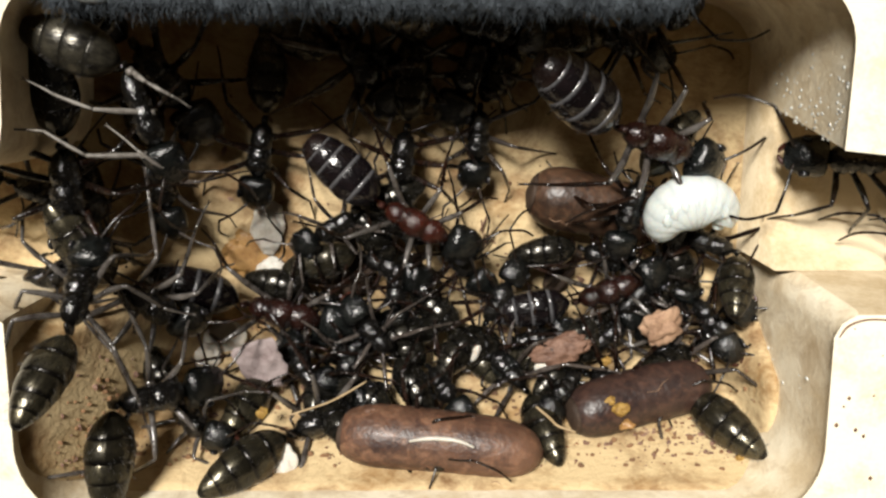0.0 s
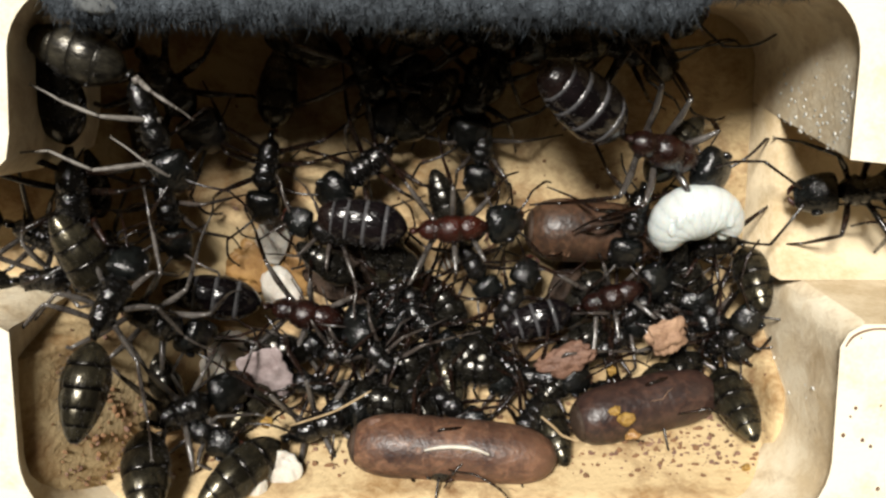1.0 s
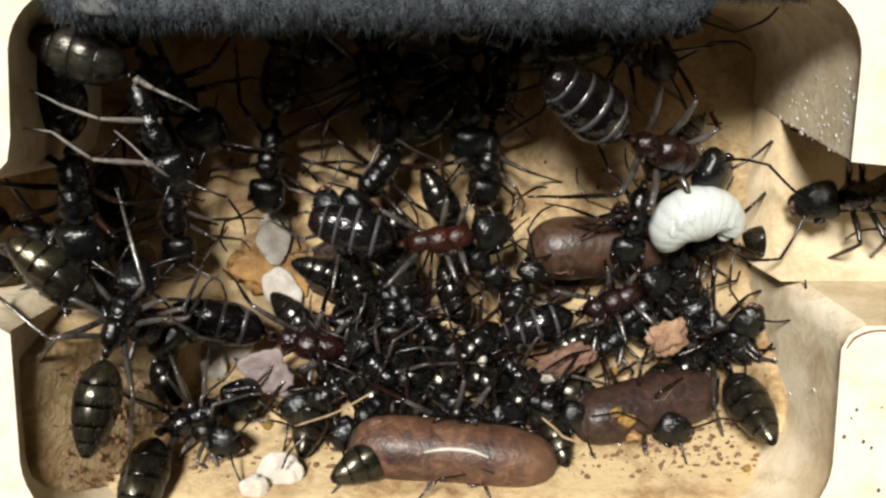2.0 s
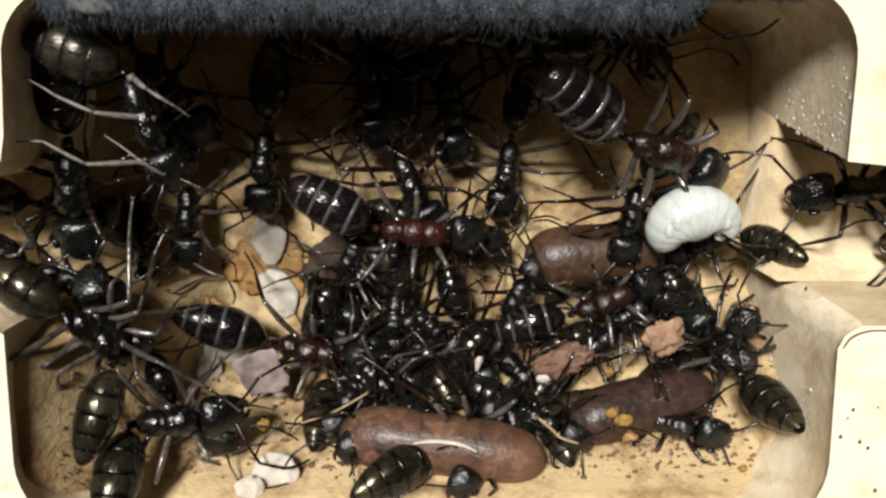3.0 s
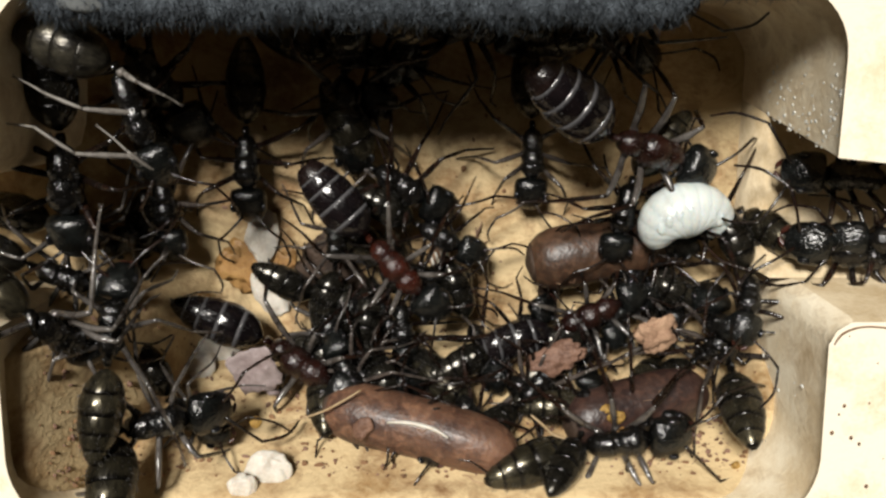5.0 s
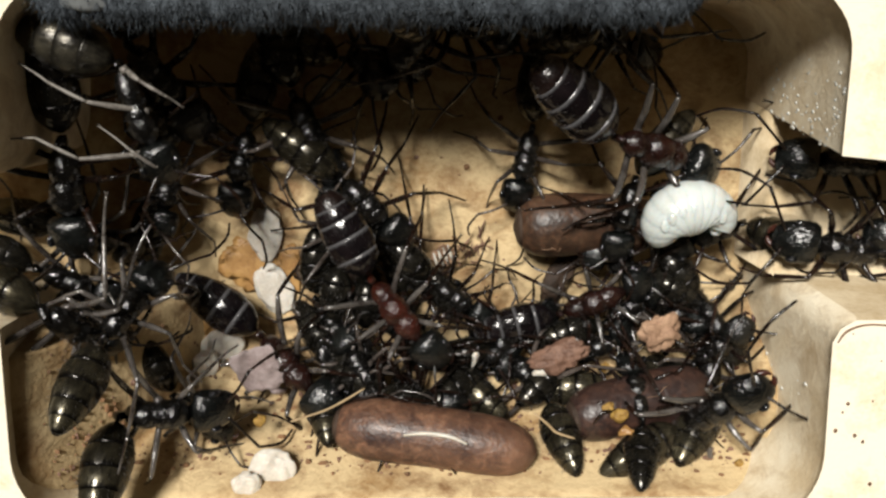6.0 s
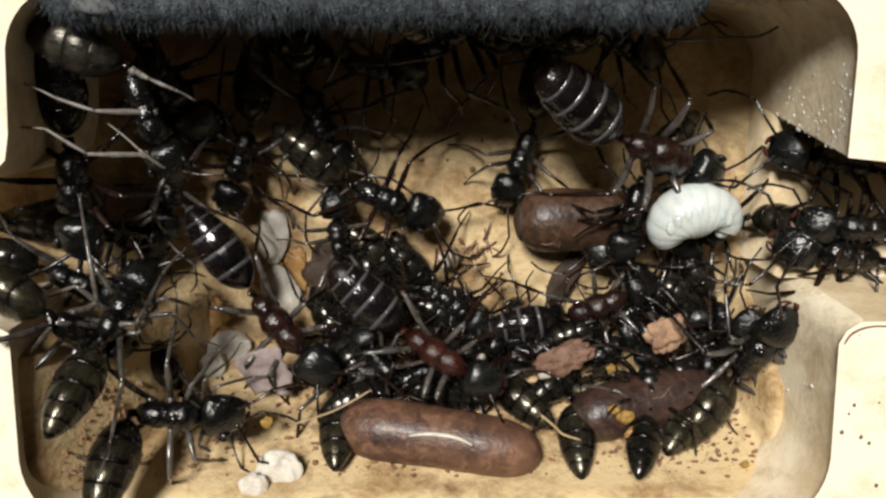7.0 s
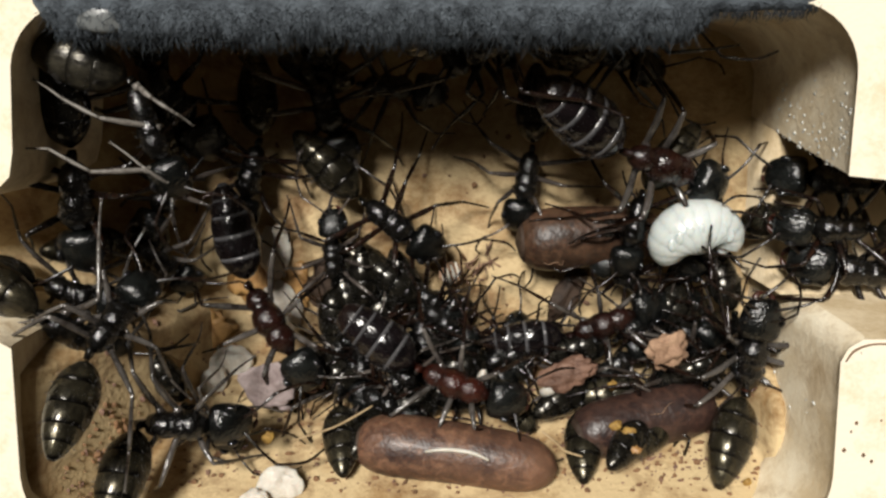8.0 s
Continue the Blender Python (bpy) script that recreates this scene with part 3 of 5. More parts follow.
# ---- brood ----
def build_cocoon(key, radius, seed, label, silk):
    n, L = 40, SIZE[key]
    sec = []
    for i in range(n + 1):
        u = i / n
        r = radius * (1 - abs(2 * u - 1) ** 4.5) ** 0.5 * (1 + 0.04 * math.sin(u * 5 + seed)) * (1.04 - 0.10 * u)
        r *= 1 + 0.003 * math.sin(u * 70) + 0.012 * noise.noise(Vector((u * 20, seed, 0)))
        sec.append(((u - 0.5) * L, max(r, 0.12), max(r * 0.97, 0.12), 0.08 * math.sin(u * 3.1), 0.05 * math.sin(u * 4 + seed)))
    ob = part("cocoon", loft(sec, 28), silk)
    cap = [(x - 0.012, w * 1.012, h * 1.012, yc, zc) for x, w, h, yc, zc in sec[:3]]
    part("cap", loft(cap, 28), DARKBIT, ob, "dark spot at the cocoon's end")
    rnd = random.Random(seed)
    for _ in range(2):
        a, u = rnd.uniform(0.5, 2.6), rnd.uniform(-0.4, 0.3) * L
        pts = [(u + 0.28 * k, 1.02 * radius * math.cos(a + 0.09 * k * rnd.uniform(-1, 1)), 1.0 * radius * math.sin(a)) for k in range(5)]
        part("thread", tube(pts, [.010, .016, .018, .014, .008], 4), TAN, ob, "loose pale silk thread")
    MOVERS[key] = tagged(ob, label, "cocoon", "cocoons on the floor")


build_cocoon("K1", 1.52, 1, "smooth brown silk cocoon lying on the floor", COCOON)
build_cocoon("K2", 1.45, 2, "long light brown cocoon along the front slope", LIGHTSILK)
build_cocoon("K3", 1.40, 3, "dark brown cocoon half covered by ants", DARKSILK)


def build_larva():
    """A bent grub of eleven plump rings and a small head."""
    larva = new("larva")
    rings = 11

    def spine(u):
        a = radians(200 - 212 * u)
        return Vector((1.36 * math.cos(a), 0.98 * math.sin(a) - (0.26 * (1 - u) ** 2), 0.12 * math.sin(u * 6)))

    def girth(u):
        return 1.44 * max(math.sin(math.pi * (0.09 + 0.83 * u)), 0.02) ** 0.45 * (1.03 - 0.10 * u)

    for k in range(rings):
        pts, rad = [], []
        for j in range(9):
            f = j / 8
            u = (k - 0.16 + 1.32 * f) / rings
            pts.append(spine(u))
            rad.append(girth(min(max(u, 0), 1)) * (0.975 + 0.030 * math.sin(math.pi * f)))
        ring = part("segment", tube(pts, rad, 24), LARVA, larva)
        if 2 <= k <= 8:
            # a low fleshy wart on the flank of each middle ring
            u = (k + 0.5) / rings
            wart = lump((0.24, 0.34, 0.13), 40 + k, 0.15, 3)
            bmesh.ops.translate(wart, verts=wart.verts, vec=spine(u) * 1.22 + Vector((0, 0, girth(u) * 0.90)))
            part("wart", wart, LARVA, ring)
    cap = lump((0.34, 0.30, 0.30), 3, 0.1, 2)
    bmesh.ops.translate(cap, verts=cap.verts, vec=spine(1.03))
    part("head", cap, LARVA, larva, "small cream-coloured head")
    larva.matrix_basis = mm_pose(*LARVA_AT, 8, -6, 2) @ Matrix.Scale(0.90, 4)
    tagged(larva, "plump white ribbed larva curled like a bean", "larva")


LARVA_AT = (11.57, -6.43, 4.2)
build_larva()

# ---- scraps and crumbs ----
def scrap(name, bm, mat, where, turn, label, category, smooth=True):
    ob = part(name, bm, mat, smooth=smooth)
    ob.matrix_basis = mm_pose(*where, *turn)
    return tagged(ob, label, category)


def ragged(r, seed, wobble=0.22):
    return lambda a: r * (1 + wobble * noise.noise(Vector((math.cos(a) * 1.4 + seed, math.sin(a) * 1.4, seed))) + 0.10 * noise.noise(Vector((math.cos(a) * 5, math.sin(a) * 5 + seed, 1))))



def squarish(r, seed):
    """A roughly four-sided torn outline."""
    return lambda a: r / max(abs(math.cos(a)), abs(math.sin(a))) ** 0.8 * (1 + 0.20 * noise.noise(Vector((math.cos(a) * 2 + seed, math.sin(a) * 2, seed))) + 0.12 * noise.noise(Vector((math.cos(a) * 6, math.sin(a) * 7 + seed, 1))))


paper = scrap("paper_flake", flake(squarish(1.12, 3), 0.12, 3, 0.22), PAPER, (-8.28, -13.11, 4.68), (10, -8, 20), "squarish mauve-grey paper flake lying on the ants", "flake")
spike = tube([(0.2, -1.2, 0), (0.3, -1.75, -0.5), (0.25, -2.0, -1.6)], [.22, .14, .05], 6)
part("stalk", spike, PAPER, paper, "torn grey strip")
scrap("seed_husk", lump((0.95, 0.86, 0.42), 5, 0.55, 4, 1.6), TAN, (10.48, -11.61, 4.15), (8, 12, 10), "tan flaky seed husk on the ants' backs", "husk")
chip2 = scrap("food_scrap", lump((1.30, 0.68, 0.42), 9, 0.6, 4, 1.5), REDDISH, (5.70, -12.61, 4.48), (0, -8, 22), "red-brown scrap of dried food", "scrap")
tip = lump((0.42, 0.24, 0.2), 4, 0.5, 2)
bmesh.ops.translate(tip, verts=tip.verts, vec=(-1.05, -0.42, 0.1))
part("pale_edge", tip, WHITE, chip2, "whitish broken edge")
scrap("husk_sliver", lump((0.22, 0.52, 0.18), 6, 0.5, 2), WHITE, (1.77, -12.93, 3.92), (20, 0, -25), "pale husk sliver stuck among the ants", "husk")
# the pale fibre stuck along the front cocoon
p, r = smoothed([(x, 0.72 + dy, math.sqrt(1.45 ** 2 - (0.72 + dy) ** 2) + 0.14) for x, dy in ((-1.1, -0.10), (-0.4, 0.06), (0.4, 0.12), (1.1, 0.08), (1.7, -0.08))], [.05, .09, .10, .09, .05], 5)
part("fibre", tube(p, r, 7), WHITE, MOVERS["K2"], "curved pale fibre stuck along its back")
p, r = smoothed([(-1.9, -0.75, 0), (-1.0, -0.42, 0.1), (0.1, -0.05, 0.05), (1.0, 0.45, 0.1), (1.85, 0.95, 0)], [.03, .05, .045, .055, .03], 5)
scrap("straw", tube(p, r, 7), STRAW, (-5.04, -14.31, 6.40), (0, 0, 0), "thin bent yellowish straw", "straw")
p, r = smoothed([(-0.7, 0.6, 0), (-0.1, 0.1, 0.1), (0.3, -0.3, 0.05), (1.1, -0.6, 0)], [.04, .07, .06, .04], 5)
scrap("straw", tube(p, r, 7), STRAW, (5.02, -14.91, 7.03), (0, 0, 0), "short pale bent straw beside the cocoon", "straw")
for (where, size, seed, mat, note) in (
        ((-7.87, -14.83, 6.51), (.26, .24, .2), 11, YELLOW, "small yellow crumb of food"),
        ((8.20, -14.67, 6.48), (.36, .32, .25), 12, YELLOW, "ochre yellow crumb on the cocoon"),
        ((7.75, -14.43, 6.15), (.30, .26, .25), 13, YELLOW, "ochre yellow crumb on the cocoon"),
        ((7.88, -13.06, 4.63), (.22, .20, .18), 14, YELLOW, "small yellow crumb of food"),
        ((8.40, -15.18, 7.03), (.30, .22, .2), 15, AMBER, "amber crumb on the cocoon"),
        ((13.56, -16.80, 6.92), (.20, .15, .12), 16, YELLOW, "small yellow crumb of food"),
        ((-3.12, -15.02, 6.80), (.55, .40, .3), 17, REDDISH, "red-brown crust on the cocoon's end"),
        ((-10.91, -13.19, 1.45), (1.25, 0.95, .26), 21, WHITE, "white lump of larval food on the floor"),
        ((-11.51, -13.77, 2.15), (.8, .6, .35), 22, WHITE, "white lump of larval food on the floor"),
        ((-8.60, -7.55, 0.25), (1.35, .85, .20), 23, WHITE, "white pupal scrap on the floor"),
        ((-8.30, -10.40, 0.25), (.95, 1.35, .20), 24, WHITE, "white pupal scrap on the floor"),
        ((-7.32, -16.89, 7.21), (1.0, 1.1, .36), 25, WHITE, "round white lump at the front slope"),
        ((-8.29, -17.27, 7.93), (.70, .62, .3), 26, WHITE, "round white lump at the front slope"),
        ((-12.60, -12.10, 1.25), (1.9, 1.15, .07), 27, AMBER, "amber smear of food on the floor"),
        ((-13.39, -11.10, 2.20), (1.2, .7, .10), 29, AMBER, "amber smear of food on the floor"),
        ((-9.30, -9.10, 0.06), (1.2, 1.5, .05), 34, AMBER, "amber smear of food on the floor"),
        ((-7.60, -9.40, 0.06), (.7, 1.1, .05), 35, AMBER, "amber smear of food on the floor"),
        ((-5.31, -9.59, 0.35), (1.35, 1.75, .3), 28, DARKBIT, "flat dark brown patch lying on the floor"),
        ((-5.00, -8.14, 0.30), (1.0, .9, .25), 32, DARKBIT, "flat dark brown patch lying on the floor"),
        # a dark lump put where the cocoon's shade lies on the floor
        ((6.23, -9.75, 0.30), (1.6, .6, .3), 31, DARKBIT, "dark lump drawn for the shade under the cocoon")):
    scrap("crumb", lump(size, seed, 0.24 if mat is WHITE else 0.7 if mat is AMBER else 0.45, 4 if max(size) > 0.6 else 3, 1.4), mat, where, (0, 0, seed * 31 % 90), note, "crumb")

# a dried insect wing and its shreds, on the floor
shred_rnd = random.Random(77)
wing = flake(ragged(0.62, 8, 0.35), 0.05, 8, 0.25)
husk = scrap("insect_husk", wing, TAN, (0.30, -8.55, 1.00), (15, 10, 30), "pale dried insect remains on the floor", "remains")
for i in range(4):  # pale strips of the wing
    u = -0.42 + 0.27 * i
    part("strip", tube([(u - .05, -.52, .10), (u, 0, .26), (u + .12, .46, .12)], [.05, .10, .05], 6), WHITE, husk, "whitish strip of a dried wing")
for i in range(34):
    a = shred_rnd.uniform(0, 6.28)
    c = Vector((1.3 + shred_rnd.gauss(0, 0.75), -0.8 + shred_rnd.gauss(0, 0.45), -0.55 + shred_rnd.uniform(0, .25)))
    d = Vector((math.cos(a), math.sin(a), shred_rnd.uniform(-.2, .4))) * shred_rnd.uniform(.15, .6)
    part("shred", tube([c - d, c + Vector((0, 0, .08)), c + d], [.03, .06, .02], 5), shred_rnd.choice((STRAW, TAN, REDDISH)), husk)

drop = scrap("water_drop", lump((1.45, 0.62, 0.4), 41, 0.25, 3), DROP, (-12.19, 3.02, 11.10), (0, 0, -6), "milky water drop on the wall's rim", "drop")


def scatter(name, mat, count, seed, label):
    """Angular crumbs strewn over the floor, thickest along the front slope."""
    rnd = random.Random(seed)
    bm = bmesh.new()
    for i in range(count):
        if i < count * 0.62:
            x, y = rnd.uniform(-15.8, 14.3), FRONT + abs(rnd.gauss(0, 1.9)) + 0.5
        elif i < count * 0.74:
            x, y = rnd.gauss(10.5, 2.2), FRONT + abs(rnd.gauss(0, 1.2)) + 0.7
        elif i < count * 0.88:
            x, y = rnd.choice((rnd.gauss(13.2, 1.0), rnd.gauss(-14.4, 1.0), rnd.gauss(-14.6, 0.8))), rnd.uniform(-17.2, -10)
        else:
            x, y = rnd.uniform(-12, 12), rnd.uniform(-15, -1)
        if abs(x + 0.6) > 15.4:
            continue
        s = rnd.choice((.03, .04, .05, .07, .10, .14)) * rnd.uniform(.7, 1.2)
        made = bmesh.ops.create_icosphere(bm, subdivisions=1, radius=s)["verts"]
        q = Vector((x, y, ground(x, y) + s * 0.3))
        a, long = rnd.uniform(0, 3.1), rnd.uniform(0.7, 2.0)
        for v in made:
            d = v.co * rnd.uniform(.65, 1.3)
            v.co = Vector((d.x * long * math.cos(a) - d.y * math.sin(a), d.x * long * math.sin(a) + d.y * math.cos(a), d.z * .6)) + q
    tagged(part(name, bm, mat, smooth=False), label, name, kind="stuff")


scatter("grit", GRIT, 950, 5, "scattered brown grit and crumbs on the plaster")
scatter("flecks", REDDISH, 520, 15, "reddish flecks of dried food on the plaster")


def build_specks():
    rnd = random.Random(6)
    bm = bmesh.new()
    for i in range(420):
        y, z = min(max(rnd.gauss(-1.2, 1.0), -2.4), 1.4), rnd.uniform(4.0, 10.9)
        if i > 410:
            y, z = rnd.uniform(-14, -9.5), rnd.uniform(3, 10.5)
        x = RIGHT + (0.02 if i <= 410 else 0.22)
        if i <= 410 and y < -0.4 - 2.45 * (z + 1) / 12.2:
            continue
        s = rnd.choice((.03, .04, .05, .07, .10)) * rnd.uniform(.7, 1.2)
        made = bmesh.ops.create_icosphere(bm, subdivisions=1, radius=s)["verts"]
        long = rnd.uniform(0.8, 2.2)
        for v in made:
            d = v.co * rnd.uniform(.6, 1.3)
            v.co = Vector((d.x * .4 + x, d.y + y, d.z * long + z))
    tagged(part("specks", bm, SPECK), "white condensation specks on the grey plaster wall", "specks", kind="stuff")


def build_rim_marks():
    """Dark pits and a hairline crack in the rim's top."""
    rnd = random.Random(8)
    bm = bmesh.new()
    for i in range(22):
        side = rnd.random() < .7
        x = rnd.uniform(15.4, 18.5) if side else rnd.uniform(-19, -17.2)
        y = rnd.uniform(-16, -9.3) if rnd.random() < .8 else rnd.uniform(-2, 3)
        s = rnd.uniform(.03, .10)
        made = bmesh.ops.create_icosphere(bm, subdivisions=1, radius=s)["verts"]
        for v in made:
            v.co = Vector((v.co.x + x, v.co.y * 1.2 + y, v.co.z * .4 + TOP))
    p, r = smoothed([(15.2, -9.7, TOP), (15.5, -9.25, TOP), (16.2, -9.0, TOP), (17.2, -9.05, TOP), (18.5, -9.3, TOP)], [.03, .05, .04, .04, .02], 5)
    tube(p, r, 5, bm)
    tagged(part("pits", bm, GRIT), "small dark pits and a crack in the rim", "pits", kind="stuff")


build_specks()
build_rim_marks()


def build_felt():
    """A strip of grey fuzzy felt lying along the back wall, its top level with the rim, and its hairs."""
    rnd = random.Random(31)
    bm = bmesh.new()
    rows = []
    n = 130

    def girth(x):
        left = min(1, max((x + 14.4) / 1.6, 0)) ** 0.5
        right = 1 if x < 8.6 else max(1 - (x - 8.6) / 1.4, 0.30) if x < 12.6 else max(0.30 * (13.6 - x), 0.02)
        return left * right * (1 + 0.16 * noise.noise(Vector((x * 0.55, 3, 8))))

    for i in range(n + 1):
        x = -14.3 + 27.8 * i / n
        g = girth(x)
        row = []
        for k in range(11):
            a = math.pi * k / 10
            wob = 1 + 0.18 * noise.noise(Vector((x * 0.9, k * 0.7, 3))) + 0.10 * noise.noise(Vector((x * 3.1, k, 9)))
            row.append(bm.verts.new((x, BACK + 0.1 - 1.4 * g * math.sin(a) * wob, 10.85 + (0.70 if a < 1.57 else 1.1) * math.cos(a) * (0.4 + 0.6 * g))))
        rows.append(row)
    for a, b in zip(rows, rows[1:]):
        for k in range(10):
            bm.faces.new((a[k], a[k + 1], b[k + 1], b[k]))
    strip = part("felt_strip", bm, FELT)
    tagged(strip, "dark grey fuzzy felt strip under the back rim", "felt", kind="structure")
    hairs = bmesh.new()
    for i in range(5200):
        x = rnd.uniform(-14.0, 13.2)
        g = girth(x)
        if rnd.random() > g + 0.25:
            continue
        a = rnd.uniform(0.15, 2.6)
        root = Vector((x, BACK - 1.25 * g * math.sin(a), 10.85 + (0.63 if a < 1.57 else 1.0) * math.cos(a) * (0.4 + 0.6 * g)))
        way = Vector((rnd.uniform(-.7, .7), -math.sin(a) - 0.1, math.cos(a) * 0.8 - 0.15)).normalized()
        long = rnd.uniform(.18, .62) * (0.45 + 0.55 * g) * (1.6 if rnd.random() < 0.06 else 1)
        bow = Vector((rnd.uniform(-.16, .16), rnd.uniform(-.05, .05), -.12))
        tube([root, root + way * long * .6, root + way * long + bow], [.013, .010, .004], 3, hairs)
    tagged(part("fuzz", hairs, FELT, strip), kind="stuff")


build_felt()



# ---- movement ----
def go(thing, rows):
    walk(thing, [(t, mm_pose(x, y, z, 0, tilt, turn)) for t, x, y, z, tilt, turn in rows])


def bend(ant, rows):
    gaster = next(o for o in ant.children if o.name.startswith("gaster"))
    walk(gaster, [(t, mm_pose(-0.12, 0, 0, 0, tilt, turn)) for t, tilt, turn in rows])


def limbs(ant, seed, swing):
    """Steps of the legs and feeling of the antennae."""
    rnd = random.Random(seed)
    legs = [o for o in ant.children if o.name.startswith("leg")]
    for i, leg in enumerate(legs):
        at = leg.matrix_basis.translation.copy()
        phase = (i % 2) * math.pi + rnd.uniform(-.5, .5)
        rows = []
        for k in range(17):
            a = swing * math.sin(phase + k * 1.9) + rnd.uniform(-3, 3)
            rows.append((k * 0.5, Matrix.Translation(at) @ pose(0, 0, 0, 0, 0, a)))
        walk(leg, rows)
    for antenna in (o for o in ant.children if o.name.startswith("antenna")):
        rest = antenna.matrix_basis.copy()
        walk(antenna, [(k * 0.4, rest @ pose(0, 0, 0, 0, rnd.uniform(-14, 14), rnd.uniform(-16, 16))) for k in range(21)])


def motions():
    go(MOVERS['Q1'], [(0, 7.82, -2.24, 5.6, 21.4, -19.8), (1.5, 7.93, -2.22, 5.6, 22, -19.3), (3, 7.98, -2.19, 5.6, 22.3, -20.1), (4, 7.91, -2.29, 5.6, 22.9, -18.1), (4.5, 7.79, -2.25, 5.6, 22.8, -19), (6, 7.83, -2.4, 5.6, 23.4, -17.9), (7, 7.82, -2.35, 5.6, 22.9, -20.4), (8, 7.83, -2.18, 5.6, 22.5, -18.9)])
    bend(MOVERS['Q1'], [(0, 6.2, -15.6), (1.5, 4.8, -15.5), (3, 4.5, -15.1), (4, 3.8, -18.6), (4.5, 4.7, -16.3), (6, 3.2, -19.2), (7, 3.6, -15.4), (8, 4.5, -15.5)])
    go(MOVERS['Q2'], [(0, -2.52, -5.82, 4.0, 0, -28), (0.5, -2.22, -5.79, 4.0, 0, -17.5), (1, -1.29, -6.54, 4.0, 0, 3.5), (1.5, -1.37, -7.18, 4.0, 0, 6.9), (3, -2.84, -6.39, 4.0, 0, -4.9), (3.5, -2.27, -6.13, 4.0, 0, -30), (4, -2.37, -6.52, 4.0, 0, -34.4), (4.5, -2.78, -6.67, 4.0, 0, -42.9), (6, -2.84, -8.8, 5.02, -13.3, -50.1), (6.5, -3.11, -10.13, 5.03, -14.1, -32.6), (7, -1.65, -11.06, 5.08, -19.7, -30.3), (8, -1.07, -11.95, 5.48, -14.4, -18.4)])
    bend(MOVERS['Q2'], [(0, 0, -13.5), (0.5, 0, -10.3), (1, 0, -12.5), (1.5, 0, -20.9), (3, 0, -22.2), (3.5, 0, -13.2), (4, 0, -10.3), (4.5, 0, 0.5), (6, 13.3, -11.9), (6.5, 14.1, -18), (7, 18.7, -11.3), (8, 8.4, -16.8)])
    go(MOVERS['Q3'], [(0, -9.34, -10.86, 2.62, -3.9, -12.1), (1, -8.46, -10.49, 2.6, -2, -11.7), (1.5, -8.39, -11.33, 2.67, -4.4, -9.8), (3, -8.03, -12.13, 2.98, -7.4, -10.3), (3.5, -7.95, -12.05, 2.94, -15.2, -19.5), (4.5, -7.79, -12.21, 3.02, -19.7, -24.4), (6, -8.41, -12.04, 2.93, -29.3, -38.4), (6.5, -8.72, -11.26, 2.65, -26.8, -43.7), (7, -8.91, -9.68, 3.52, -18.4, -45.4), (8, -9.15, -8.6, 3.5, -13.8, -55.7)])
    bend(MOVERS['Q3'], [(0, 21.7, -9.8), (1, 13.1, -0.3), (1.5, 17.2, -9.5), (3, 15.2, -8.4), (3.5, 23.6, 2.4), (4.5, 24.7, 5.2), (6, 29.6, 2.3), (6.5, 30.2, 0.3), (7, 19.4, -10.7), (8, 13.8, -22.7)])
    go(MOVERS['Q4'], [(0, 6.66, -10.69, 2.8, -0.5, 19.5), (1, 6.55, -10.5, 2.8, -0.3, 19.4), (1.5, 6.66, -10.71, 2.8, -0.4, 22), (3, 6.37, -10.77, 2.8, -0.3, 21.7), (3.5, 6.39, -10.97, 2.82, -0.1, 22.5), (4.5, 6.03, -11.77, 3.05, 2.1, 23.2), (6, 6.02, -10.97, 2.81, 0.1, 19.9), (7, 5.94, -11.05, 2.82, 0.2, 19), (8, 6.13, -11.14, 2.84, 0.1, 18.8)])
    bend(MOVERS['Q4'], [(0, 1.7, -9.8), (1, 3.3, -1.7), (1.5, 4.9, -4.1), (3, 3.7, -7.4), (3.5, 3, -12.3), (4.5, 6.4, -9.2), (6, 3.7, -6.7), (7, 2.9, -8.2), (8, 1.5, -13.1)])
    go(MOVERS['W1'], [(0, -11.72, 0.25, 9.2, 2.9, -71.9), (8, -11.79, 0.72, 9.2, 2.9, -72.9)])
    bend(MOVERS['W1'], [(0, 0.2, 51.4), (8, 0.3, 53.3)])
    go(MOVERS['W2'], [(0, -13.21, -3.72, 2.65, 4.9, -81.8), (1.5, -13.22, -4.5, 2.65, 4, -83.1), (3, -11.96, -4.65, 1.99, -2.3, -93.8), (4.5, -12.93, -4.66, 2.46, 5.3, -79.6), (6, -12.29, -3.51, 2.12, -7.3, -103.5), (7, -12.54, -3.52, 2.24, -7.7, -102.9), (8, -12.42, -3.06, 2.18, -16.5, -117.5)])
    bend(MOVERS['W2'], [(0, 2.8, 2.3), (1.5, 3.2, 2.9), (3, 6.8, 14), (4.5, -2.9, -6.7), (6, 19.4, 34.7), (7, 21.8, 35.5), (8, 34.2, 56.5)])
    go(MOVERS['W3'], [(0, -8.19, -2.15, 1.8, 0, -100.6), (1, -8.15, -2.4, 1.8, 0, -99.9), (1.5, -7.97, -1.72, 1.8, 0, -99.7), (3, -8.2, -2, 1.8, 0, -96.4), (3.5, -8.22, -2.08, 1.8, 0, -92.8), (4.5, -8.82, -2.27, 1.8, 0, -87.4), (6, -8.78, -2.22, 1.8, 0, -105.7), (7, -9.11, -2.1, 1.8, 0, -108.5), (8, -8.82, -2.02, 1.8, 0, -106.2)])
    bend(MOVERS['W3'], [(0, 0, 6), (1, -0, 0.2), (1.5, 0, -1.1), (3, 0, 0.7), (3.5, 0, -0.5), (4.5, 0, -1), (6, 0, 4.9), (7, 0, 11.6), (8, 0, 16.8)])
